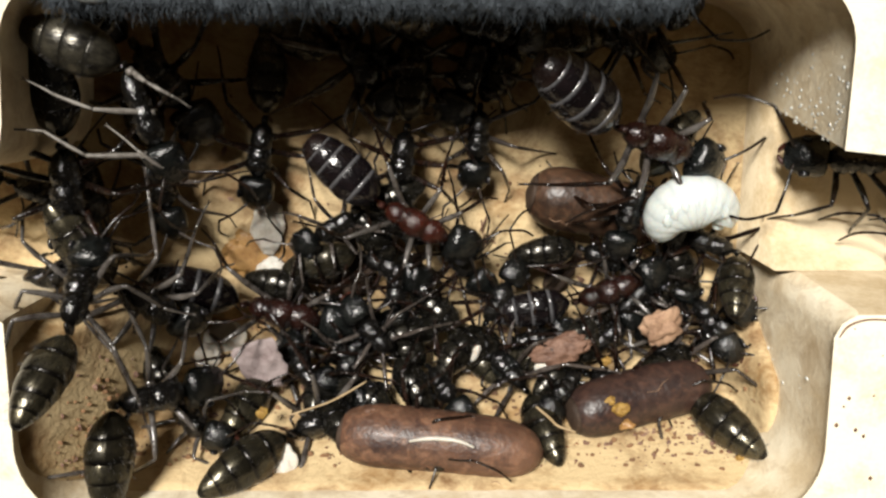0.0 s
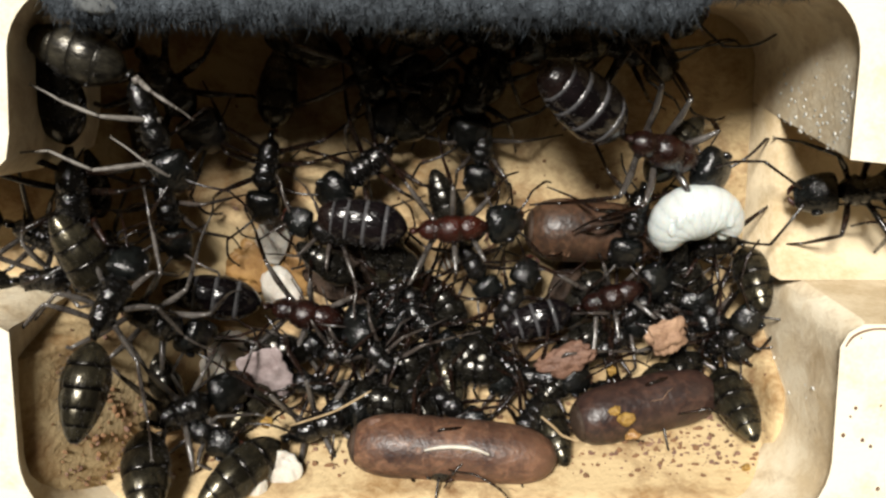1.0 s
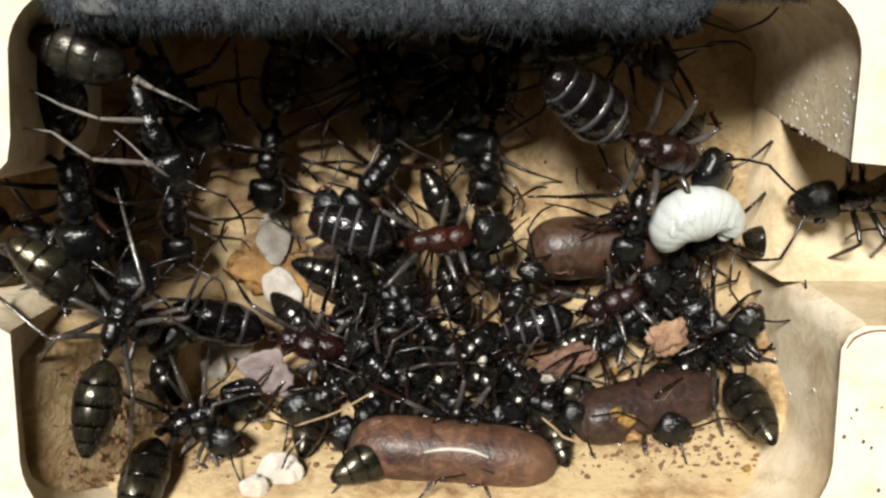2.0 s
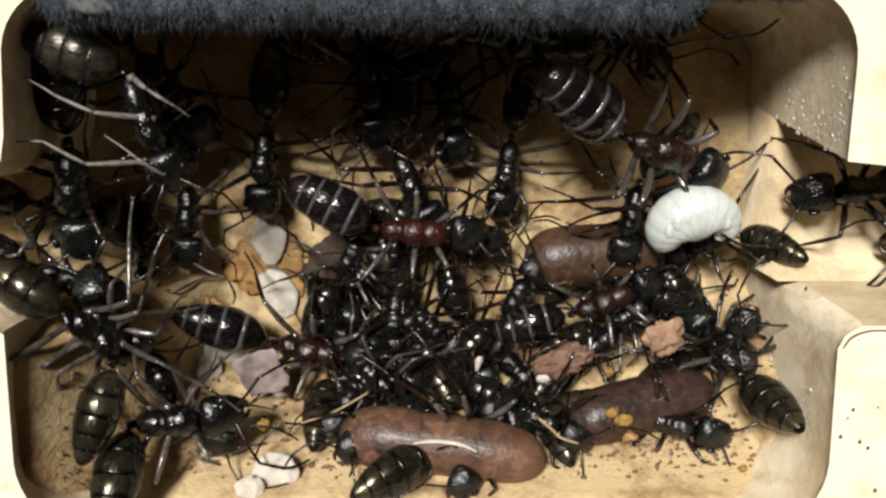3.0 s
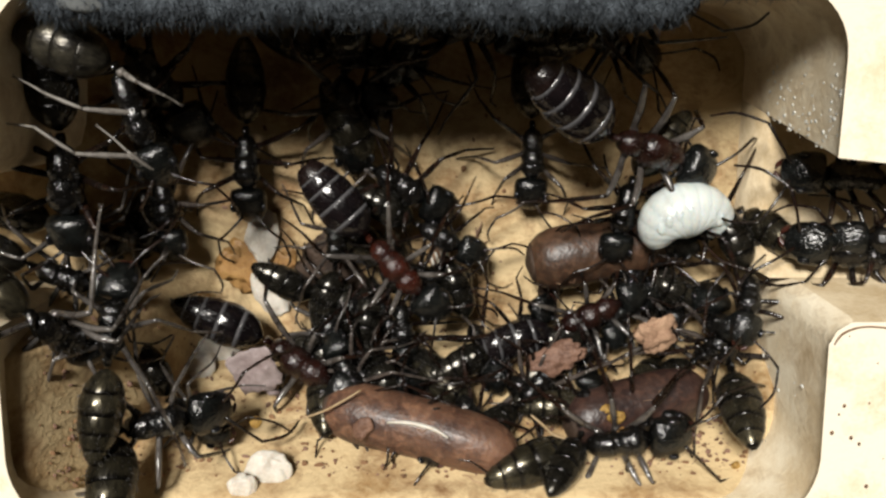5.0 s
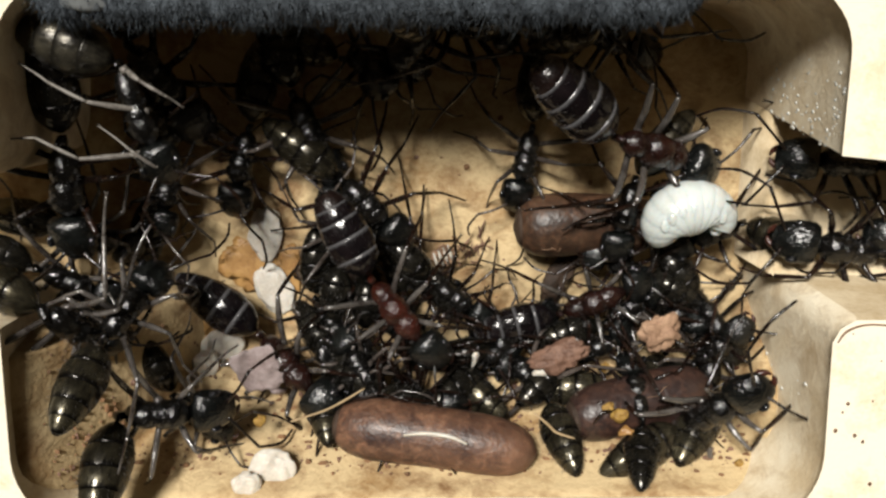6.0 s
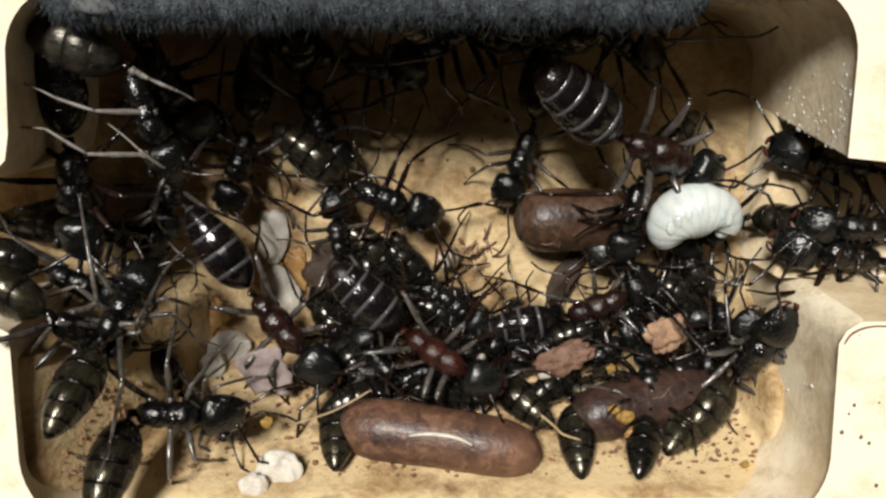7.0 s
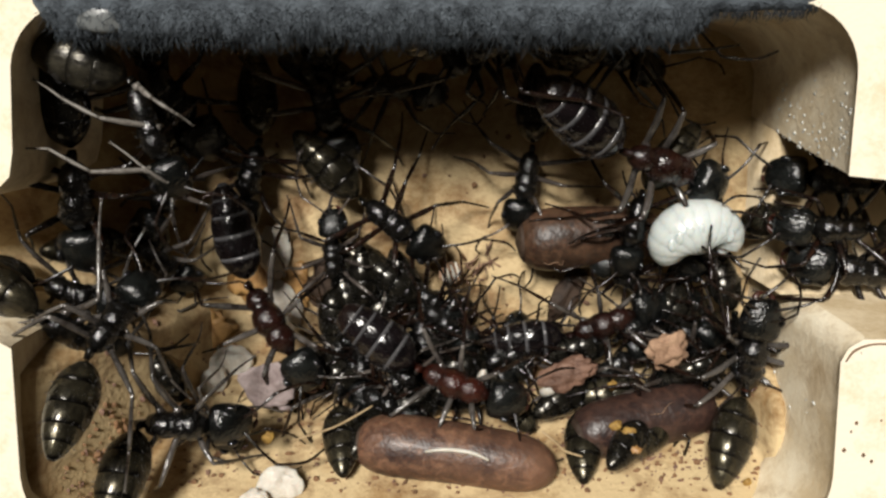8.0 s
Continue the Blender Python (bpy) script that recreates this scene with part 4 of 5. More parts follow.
    go(MOVERS['W4'], [(0, 1.97, -1.54, 1.7, 0, -93.7), (1, 1.89, -1.3, 1.7, 0, -91.5), (1.5, 2.01, -1.5, 1.7, 0, -94.3), (3, 3.37, -2.48, 1.7, 0, -96.4), (3.5, 4.29, -2.21, 1.7, 0, -99.9), (4.5, 4.74, -1.92, 1.7, 0, -87.3), (6, 4.56, -2.25, 1.7, 0, -101.5), (7, 4.31, -2.07, 1.7, 0, -110.2), (8, 4.2, -2.33, 1.7, 0, -100.1)])
    bend(MOVERS['W4'], [(0, 0, -27.6), (1, 0, -10.6), (1.5, 0, -7.1), (3, 0, -9.2), (3.5, 0, -10.4), (4.5, 0, 1.1), (6, 0, 8.8), (7, 0, 14.8), (8, 0, 7.7)])
    go(MOVERS['W5'], [(0, -1.49, -2.52, 2.2, 0, -99.1), (1, -2.38, -2.81, 2.2, 0, -142.8), (1.5, -2.18, -2.85, 2.2, 0, -149.8), (2.25, -2.14, -2.96, 2.2, 0, -106.85), (3, -2.1, -3.08, 2.2, 0, -63.9), (3.5, -0.79, -3.16, 2.2, 0, -67.6), (4.5, -1.95, -3.53, 2.2, 0, -25.9), (6, -4.35, -4.54, 2.5, 0, -46.1), (6.5, -4.79, -4.25, 2.5, 0, -34.4), (7, -4.25, -4.67, 2.5, 0, -22.7), (8, -3.78, -4.74, 2.5, 0, -35.8)])
    bend(MOVERS['W5'], [(0, 0, 3.8), (1, 0, 12.4), (1.5, 0, 9.7), (3, 0, -35.3), (3.5, 0, -15.3), (4.5, 0, -43.4), (6, 0, 9.4), (6.5, 0, -1.3), (7, 0, -15.4), (8, 0, -10)])
    go(MOVERS['W7'], [(0, 19.26, -3.67, 6, 0, 173.7), (1, 19.58, -4.2, 6, 0, 185.2), (1.5, 19.54, -4.18, 6, 0, 192.5), (3, 19.58, -4.19, 6, 0, 184.6), (3.5, 20.15, -4.14, 6, 0, 189.4), (4.5, 19.67, -4.27, 6, 0, 173.2), (6, 19.0, -3.59, 6, 0, 173.3), (7, 18.53, -3.66, 6, 9.5, 165.2), (8, 18.48, -3.6, 6, 18.4, 173.3)])
    bend(MOVERS['W7'], [(0, 0, -4.4), (1, 0, -2.2), (1.5, 0, -8.7), (3, 0, -4.5), (3.5, 0, -9.4), (4.5, 0, 4.9), (6, 0, -7.2), (7, -9.5, 4.9), (8, -18.4, 3)])
    go(MOVERS['W8'], [(0, 23.74, -6.98, 6.7, 0, -167.2), (4, 23.55, -5.92, 6.7, 0, -171.7), (4.5, 20.38, -6.48, 6.7, 0, -177.8), (6, 22.29, -6.29, 6.7, 0, -176), (7, 19.14, -6.08, 6.7, 0, -182.5), (8, 18.04, -5.33, 6.7, 0, -180.1)])
    bend(MOVERS['W8'], [(0, -0, -8.5), (4, 0, -8.4), (4.5, 0, 1.4), (6, 0, -0.3), (7, 0, -3.4), (8, 0, -9.4)])
    go(MOVERS['C1'], [(0, 14.04, -8.16, 3.06, 15.4, 162.7), (0.5, 14.09, -7.59, 3.08, 16.1, 173.1), (1, 14.01, -7.3, 3.04, 15, 189.8), (1.5, 13.76, -6.93, 2.92, 12.7, 205.8), (3, 13.85, -6.77, 2.96, 13.5, 202.4), (3.5, 14, -6.41, 3.03, 14.3, 208.9), (4.5, 14.26, -5.6, 3.18, 13.8, 219.8), (6, 14.28, -6.52, 3.19, 16.3, 204.4), (7, 14.22, -6.16, 3.16, 14.6, 211.4), (8, 13.69, -5.69, 2.89, 9.4, 229.7)])
    bend(MOVERS['C1'], [(0, 45, -76), (0.5, 45, -80), (1, 45, -80), (1.5, -0.4, -53.4), (3, 45, -32.4), (3.5, 45, -43.6), (4.5, 45, -69.4), (6, 43.3, -36.6), (7, 45, -24.5), (8, 45, -31.6)])
    go(MOVERS['W9'], [(0, 11.74, -14.55, 4.51, 42.6, 119.7), (0.5, 12.26, -13.55, 3.3, 35.6, 103.4), (1, 13.16, -13.13, 3.18, 24.9, 103.3), (1.5, 13.3, -13.13, 3.43, 30.6, 108.7), (3, 13.89, -13.14, 4.9, 45, 123.7), (3.5, 13.86, -13.31, 4.94, 45, 120.9), (4, 13.81, -13.52, 4.69, 42.6, 107.2), (4.5, 13.88, -12.31, 5.18, 45, 99.7), (6, 13.13, -14.36, 4.26, 36.2, 95.1), (7, 12.76, -14.11, 3.94, 32.4, 90.9), (7.5, 11.11, -13.98, 3.78, 29.5, 53.4), (8, 11.26, -13.83, 3.61, 23.1, 55.3)])
    bend(MOVERS['W9'], [(0, 5.7, 18.2), (0.5, 18.9, 4.7), (1, 35, 2.4), (1.5, 26.2, -6.4), (3, 32, 6.3), (3.5, 32.9, 2.4), (4, 27.2, -14.8), (4.5, 24.1, 1.9), (6, 17.3, -37.8), (7, 17.7, -40.5), (7.5, 13.1, -15.9), (8, 19.4, -16.8)])
    go(MOVERS['W10'], [(0, -6.52, -15.76, 6.51, 23.8, 16.3), (0.5, -6.72, -15.57, 6.19, 18.4, 12.7), (1, -7.04, -15.63, 6.29, 21.4, 14.9), (1.5, -2.88, -15.3, 5.74, 10.5, 7), (3, 0.15, -15.83, 6.63, 17.5, 10.8), (3.5, 0.65, -15.62, 6.26, 19.8, 13.1), (4, 1.86, -15.51, 6.09, 14.3, 9.4), (4.5, 4.32, -15.93, 6.82, 8.2, 4.7), (6, 11.36, -15.34, 6.06, -34.3, 55.4), (6.5, 13.45, -14.01, 5.08, -44.7, 81.1), (7, 13.77, -13.33, 4.74, -33.5, 77.4), (7.5, 13.57, -13.78, 4.39, -32.6, 86.6), (8, 13.9, -13.15, 5.03, -14.1, 90.5)])
    bend(MOVERS['W10'], [(0, 15.1, 5.8), (0.5, 25.2, 14.2), (1, 19.9, 12.2), (1.5, 18.6, 10.6), (3, 17.3, 4.8), (3.5, 7.4, 2.4), (4, 17, 7.8), (4.5, 15.5, 8.2), (6, 45, -41.4), (6.5, 45, -60.4), (7, 45, -44.2), (7.5, 45, -49.6), (8, 45, -32.1)])
    go(MOVERS['W11'], [(0, 4.13, -14.57, 4.44, 35.6, 138.1), (1, 4.2, -14.25, 4.02, 31.9, 138.9), (3, 4.61, -14.21, 3.96, 31.6, 140.6), (4.5, 6, -14.71, 4.63, 14.3, 169), (6, 5.13, -14.64, 4.54, 39.3, 132.8), (7, 6.06, -14.59, 4.46, 41.6, 122.7), (8, 6.58, -14.24, 4.01, 39.7, 116)])
    bend(MOVERS['W11'], [(0, 18.3, -13), (1, 20.4, -14.3), (3, 20.1, -16.4), (4.5, 7.9, -4.4), (6, 15.6, -11.9), (7, 18, -19.4), (8, 19.2, -22.3)])
    go(MOVERS['W12'], [(0, 0.39, -11.86, 1.95, 4.7, 127.2), (1.5, -1.03, -12.02, 2.02, 5.9, 114), (3, -1.09, -12.26, 2.15, 8.3, 116.7), (3.5, -1.26, -11.81, 1.92, 3.8, 109), (4.5, -1.45, -12.47, 2.28, 11.9, 115.1), (6, 0.2, -13.56, 3.22, 24.7, 136.2), (7, 2.23, -13.71, 3.37, 29.1, 129.8), (8, 1.63, -13.01, 2.69, 19.7, 123.4)])
    bend(MOVERS['W12'], [(0, 26.2, 6.3), (1.5, 33.8, 1.1), (3, 31.4, 6.5), (3.5, 28.6, 24.5), (4.5, 20.2, 26.5), (6, 8.2, 13), (7, 7.3, 15.4), (8, 16.7, 14.2)])
    go(MOVERS['W13'], [(0, -8.06, -13.91, 3.59, 25.7, 31.7), (1, -7.81, -13.46, 3.11, 22.4, 34.8), (1.5, -6.87, -13.83, 3.51, 30.9, 55.2), (3, -5.3, -13.61, 3.27, 31, 70.6), (4.5, -5.2, -13.21, 2.87, 19.8, 82.8), (6, -5.48, -13.65, 3.31, 34.1, 87.8), (7, -4.89, -14.38, 4.18, 39.1, 94.1), (8, -4.99, -14.1, 3.83, 37.1, 94.1)])
    bend(MOVERS['W13'], [(0, 22.2, 18.1), (1, 21.1, 10.6), (1.5, 22.9, 11.5), (3, 23.4, 6.7), (4.5, 35, 9.4), (6, 21.9, 11.2), (7, 20.2, -0.1), (8, 21.2, 5.3)])
    go(MOVERS['W14'], [(0, -14.12, -9.5, 10.6, 42.4, 89.1), (0.5, -14.16, -9.18, 9.25, 39.7, 81.8), (1, -13.61, -9.56, 10.0, 45, 76.8), (1.5, -13.65, -10.06, 9.67, 45, 60.2), (3, -13.39, -11.07, 8.77, 20.8, 111.8), (4.5, -13.32, -11.39, 8.61, 23.6, 102.5), (6, -13.37, -10.13, 9.08, 45, 56.6), (6.5, -13.5, -10.03, 9.39, 45, 55), (7, -13.59, -10.02, 9.58, 45, 66.1), (7.5, -13.76, -9.93, 9.97, 45, 63.9), (8, -13.79, -9.63, 10.29, 45, 59.7)])
    bend(MOVERS['W14'], [(0, 7.8, -11), (0.5, 9.6, -0.9), (1, -15.2, 7.9), (1.5, -20.9, 23), (3, 6.8, -34.2), (4.5, -14.1, -13.3), (6, 8.9, 11.9), (6.5, 6.8, 13.6), (7, 6.8, 3.4), (7.5, 3.1, 10.6), (8, 1.9, 16.8)])
    go(MOVERS['W15'], [(0, -13.42, -13.4, 8.82, 35.1, -1.6), (0.5, -13.3, -13.44, 8.59, 18.6, -8.4), (1, -13.03, -14.62, 7.13, 22.1, 16.1), (1.5, -12.55, -15.54, 6.03, 28.6, 21.2), (3, -13.06, -14.09, 8.1, 5.3, 3.4), (3.5, -13.11, -14.19, 8.13, 10.1, 6.6), (4, -13.25, -14.4, 8.38, 16.9, 11.2), (4.5, -13.27, -14.58, 8.18, 15.5, 10.1), (6, -13.24, -13.69, 8.46, 11.7, -1.7), (7, -13.15, -13.59, 8.27, 6.6, -5.1), (7.5, -13.06, -13.45, 8.09, 3.6, -7.8), (8, -12.97, -13.57, 7.91, 5.7, -2.5)])
    bend(MOVERS['W15'], [(0, 18.2, 80), (0.5, 39, 80), (1, 45, 73.4), (1.5, 36.9, 39), (3, 45, 80), (3.5, 45, 80), (4, 45, 80), (4.5, 45, 80), (6, 45, 80), (7, 45, 80), (7.5, 45, 80), (8, 45, 80)])
    go(MOVERS['W16'], [(0, -18.17, -4.43, 6.1, 20.1, -28.2), (1.5, -18.72, -6.15, 6.1, 8.1, -24.7), (3, -17.2, -4.93, 6.1, 39.8, -20.5), (3.5, -17.16, -5.24, 6.1, 40.5, -18.9), (4.5, -16.24, -5.68, 6.1, 45, -30.9), (6, -16.03, -6.12, 5.57, 40.1, -39.5), (7, -15.67, -6.15, 4.94, 37.5, -30.7), (8, -14.35, -6.48, 3.56, 25.1, -48.9)])
    bend(MOVERS['W16'], [(0, -20.1, 16.6), (1.5, -8.1, 16.9), (3, -39.8, 17), (3.5, -40.5, 17.1), (4.5, -45, 29), (6, -31.7, 35.8), (7, -18.7, 27), (8, 18.1, 41.6)])
    go(MOVERS['W17'], [(0, -13.91, -9.07, 6.52, 27.4, -38.5), (1, -13.58, -9.16, 7.37, 29, -38.1), (1.5, -13.73, -9.15, 7.58, 34.8, -44.1), (3, -14.76, -8.97, 9.39, 42.7, -54.3), (4.5, -15.38, -8.79, 10.41, 45, -70.2), (6, -15.31, -8.79, 9.72, 45, -56.9), (7, -15.17, -8.79, 10.2, 45, -58.8), (8, -16.37, -8.61, 8.62, 39.7, -52.9)])
    bend(MOVERS['W17'], [(0, -5.9, -25.5), (1, -11.8, -25.8), (1.5, -19.8, -10.8), (3, -45, 38.8), (4.5, -45, 65.7), (6, -45, 51.5), (7, -45, 50.9), (8, -45, 36.8)])
    go(MOVERS['W20'], [(0, -3.75, -8.51, 1.9, 0, -27.1), (1.5, -1.58, -10.74, 1.9, -19.7, -50.8), (3, -1.5, -10.6, 1.9, -13.5, -43.2), (4.5, -1.76, -8.79, 1.9, 0, -10.7), (6, -2.21, -8.82, 1.9, 0, -27.5), (7, -2.02, -9.2, 1.9, -1.1, -28.8), (8, -2.25, -8.92, 1.9, 0, -24.7)])
    bend(MOVERS['W20'], [(0, 0, 41), (1.5, 19.7, -25.4), (3, 13.5, -25.6), (4.5, 0, -24), (6, 0, -33.6), (7, 1.1, -13), (8, 0, -10)])
    go(MOVERS['W21'], [(0, -4.36, 1.09, 1.8, 0, -10), (4.5, -4.27, 1.41, 1.8, 0, -9.2), (6, -4.21, 1.01, 1.8, 0, -4.6), (7, -4.65, 1.02, 1.8, 0, -9.4), (8, -3.86, 0.74, 1.8, 0, -4.8)])
    bend(MOVERS['W21'], [(0, 0, -3.7), (4.5, 0, -4.5), (6, 0, -15.8), (7, 0, -9.6), (8, -0, -12.2)])
    go(MOVERS['W22'], [(0, 8.11, 1.97, 2.2, -45, 18.7), (8, 7.26, 2.61, 4.89, -45, 11.2)])
    bend(MOVERS['W22'], [(0, 45, -12.5), (8, -1.3, 4.6)])
    go(MOVERS['W24'], [(0, 0.61, 2.32, 2.4, 0, -8.1), (8, 0.11, 2.59, 4.7, 41.5, -2.2)])
    bend(MOVERS['W24'], [(0, 45, 1.1), (8, 27.5, -1.6)])
    go(MOVERS['W25'], [(0, 9.21, -4.75, 3.5, 0, -105.6), (4, 9.1, -4.39, 3.5, 0, -100.7), (6, 9.1, -4.49, 3.5, 0, -103.7), (8, 9.1, -4.29, 3.5, 0, -102.1)])
    bend(MOVERS['W25'], [(0, 0.3, -24.3), (4, 0.2, -28.8), (6, 0.2, -25.9), (8, 0.1, -26.3)])
    go(MOVERS['W26'], [(0, 11.21, -13.2, 2.76, 17.4, 71.2), (8, 11.24, -12.93, 2.52, 14.6, 70.3)])
    bend(MOVERS['W26'], [(0, 25.7, -23.7), (8, 27.4, -19.3)])
    go(MOVERS['W27'], [(0, 7.17, -13.98, 3.78, -16.2, -13.2), (1.5, 7.1, -14.19, 4.03, -24.8, -19.2), (3, 9.36, -14.99, 5.15, -15.5, -9.8), (3.5, 9.35, -14.21, 4.06, -8.8, -6.6), (4.5, 7.88, -15.06, 5.26, -14.1, -8.8), (6, 8.65, -14.35, 4.24, -5.1, -3.8), (7, 9.92, -14.1, 3.93, 18.4, 17.8), (8, 10.06, -13.73, 3.5, 13.1, 13.6)])
    bend(MOVERS['W27'], [(0, 5.7, 3.6), (1.5, 19.5, 14.9), (3, 6.9, 3.9), (3.5, 8.7, 6.5), (4.5, 12.9, 8.1), (6, 4.9, 3.6), (7, -13.6, -14), (8, -8.2, -9.3)])
    go(MOVERS['K1'], [(0, 7.76, -6.29, 1.7, 0, -12.2), (1, 7.53, -7.07, 1.7, 0, -3.3), (1.5, 7.58, -7.43, 1.7, 0, -1.1), (3, 7.69, -8.15, 1.7, 0, 5.5), (3.5, 7.77, -7.29, 1.7, 0, 3.3), (4.5, 8.26, -8.43, 1.7, -0.1, 11.8), (6, 7.37, -6.86, 1.7, 0, 1.4), (7, 7.09, -6.55, 1.7, 0, 0.2), (8, 7.1, -6.6, 1.7, 0, 3.6)])
    go(MOVERS['K2'], [(0, -0.02, -16.08, 6.9, -6.4, -3.4), (1, 0.38, -16.04, 6.83, -4.7, -2.5), (1.5, 0.37, -16.09, 6.92, -5, -2.7), (3, 0.06, -15.87, 6.53, -8, -4.5), (3.5, -0.24, -15.7, 6.25, -11, -6.4), (4.5, -0.88, -15.37, 5.75, -16.8, -10.6), (6, -0.18, -15.78, 6.38, -9.1, -5.2), (7, -0.22, -15.76, 6.35, -9.5, -5.4), (8, 0.41, -15.74, 6.31, -8.6, -4.9)])
    go(MOVERS['K3'], [(0, 9.45, -14.86, 4.81, 13.7, 9.5), (1, 9.44, -14.82, 4.74, 12.5, 8.7), (3, 9.51, -14.78, 4.68, 12.6, 8.9), (4.5, 9.49, -14.89, 4.85, 14, 9.7), (6, 9.54, -14.84, 4.76, 12.1, 8.4), (8, 9.39, -14.8, 4.7, 11.9, 8.4)])
    go(MOVERS['E3'], [(0, -5.34, -13.52, 3.47, 18.5, 22.5), (1.5, -6.27, -12.66, 2.72, -9.1, -11.4), (4.5, -3.44, -12.09, 2.36, -39.6, -71.6), (6, -4.99, -13.25, 3.21, -35.7, -39.1), (8, -4.08, -11.59, 2.14, -35.5, -87)])
    bend(MOVERS['E3'], [(0, 33.1, 48.7), (1.5, -3.9, -19.2), (4.5, 33.1, -8.7), (6, 10.5, -13.5), (8, 32.9, 17.6)])
    go(MOVERS['E4'], [(0, -2.1, -9.11, 2, -3.6, -90.5), (1.5, -2.4, -9.14, 2, -5.7, -96), (4.5, -1.78, -10.47, 2, -21.4, -83.4), (8, -1.28, -10.47, 2, -21.1, -77.6)])
    bend(MOVERS['E4'], [(0, 3.6, 36.1), (1.5, 5.7, 11.5), (4.5, 21.4, -2.2), (8, 21.1, 8.4)])
    go(MOVERS['E5'], [(0, 7.23, -13.04, 3.21, 17.7, 31.9), (3, 6.87, -12.83, 3.04, 15.8, 32.7), (4.5, 6.42, -13.21, 3.37, 16.3, 23.9), (8, 7.2, -13.2, 3.36, 17.7, 26.3)])
    bend(MOVERS['E5'], [(0, 11.8, -1), (3, 12.7, -1.1), (4.5, 14, 6.6), (8, 7.4, -1.7)])
    go(MOVERS['E6'], [(0, 12.58, -10.74, 2.29, -40.5, -59.7), (1.5, 12.54, -10.22, 2.21, -38.9, -51.3), (3, 12.72, -11.3, 2.46, -45, -45.8), (3.75, 13.74, -9.5, 4.22, -45, -88.1), (4.5, 14.76, -7.7, 5.99, -45, -130.4), (6, 12.88, -10.43, 2.4, -37.2, -64.6), (8, 13.89, -10.16, 3.15, -45, -90.6)])
    bend(MOVERS['E6'], [(0, 34.6, -4.9), (1.5, 34.2, -10.7), (3, 36.3, -9.8), (4.5, 12.6, 57.6), (6, 28.2, 15.6), (8, 25.5, 16.8)])
    go(MOVERS['E9'], [(0, -4.55, 1.83, 2.2, 0, -54.5), (4.5, -3.19, 0.89, 2.2, 0, -91.2), (6, -6.56, -0.65, 2.2, 0, -67.7), (8, -5.91, 1.25, 2.2, 0, -74.6)])
    bend(MOVERS['E9'], [(0, 45, -45.1), (4.5, 45, -21.8), (6, 0, -9), (8, 45, -36.3)])
    go(MOVERS['E10'], [(0, 7.13, 1.98, 1.9, 0, -20.2), (8, 6.41, 2.52, 1.9, 0, -19.9)])
    bend(MOVERS['E10'], [(0, 2.1, 7.1), (8, 45, 18.5)])
    go(MOVERS['E11'], [(0, -13.26, 1.25, 3.88, 17.2, -55.9), (8, -13.35, 1.7, 3.94, 17.8, -55.9)])
    bend(MOVERS['E11'], [(0, 15.6, 15.1), (4, 30.3, -23.55), (8, 45, -62.2)])
    go(MOVERS['E12'], [(0, -0.43, -13.75, 3.62, -42.7, -44.2), (1.5, -0.72, -14.16, 4.11, -31.2, -25.7), (3, 0.57, -13.56, 3.41, -36, -36.1), (4.5, 2.28, -14.65, 4.75, -45, -43.9), (6, -1.97, -13.71, 3.57, -36, -34.6), (8, 0.38, -13.9, 3.79, 12.7, 11.9)])
    bend(MOVERS['E12'], [(0, 18.5, 13.6), (1.5, 9, 3.5), (3, 13.1, 6.2), (4.5, 7.2, 2.8), (6, 25.1, 23.7), (8, -1.9, -2.9)])
    go(MOVERS['E17'], [(0, 2.18, 1.85, 2, 0, -113.3), (3, 0.28, 0.81, 2, 0, -84), (4.5, -0.85, 2.16, 2, 0, -111.5), (8, 2.92, 2.58, 7.54, 45, -165.6)])
    bend(MOVERS['E17'], [(0, 45, -0.6), (3, 45, -4.5), (4.5, 45, -38.7), (8, -45, -14.5)])
    go(MOVERS['E19'], [(0, 0.11, -7.91, 2.3, 0, -45.6), (1.5, 0.9, -7.11, 2.3, 0, -63.6), (3, -0.25, -6.57, 2.3, 0, -16.2), (4.5, -0.9, -5.66, 2.3, 0, -23.5), (6, -0.06, -9.56, 2.3, -1, -37.7), (8, -0.99, -9.82, 2.3, -2.5, -41.1)])
    bend(MOVERS['E19'], [(0, 0, 18.6), (1.5, 0, -13.8), (3, 0, -0), (4.5, 0, 2.7), (6, 1, -4.6), (8, 2.5, 3.2)])
    go(MOVERS['E20'], [(0, 1.22, -12.4, 2.54, -25.4, -34.7), (3, 1.14, -11.67, 2.17, -31.1, -64.2), (4.5, 1.83, -11.59, 2.14, -27.9, -61.1), (8, 0.95, -12.1, 2.36, -9.8, -16.2)])
    bend(MOVERS['E20'], [(0, 11.7, -3.1), (3, 26.9, -11.8), (4.5, 24, -13), (8, 9.8, 16.2)])
    go(MOVERS['E21'], [(0, 6.95, -8.21, 2.2, 0, -23.3), (1, 7.85, -8.69, 2.2, 0, 35.57), (2, 8.76, -9.18, 2.2, 0, 94.43), (3, 9.66, -9.66, 2.2, 0, 153.3), (4.5, 10.34, -9.3, 2.2, 0, 161.3), (8, 10.04, -9.28, 2.2, 0, 146.3)])
    bend(MOVERS['E21'], [(0, 0, 31.7), (3, 0.4, 3.4), (4.5, 1.8, -7.8), (8, 0.7, 0)])
    go(MOVERS['E26'], [(0, -5.71, -14.41, 4.83, 39, 132.3), (1.5, -4.73, -13.93, 4.27, -3, 185.8), (3, -3.75, -13.45, 3.7, -45, 239.3), (4.5, -3.38, -12.94, 3.24, -45, 274.6), (8, -3.76, -10.38, 2.3, -15.7, 263)])
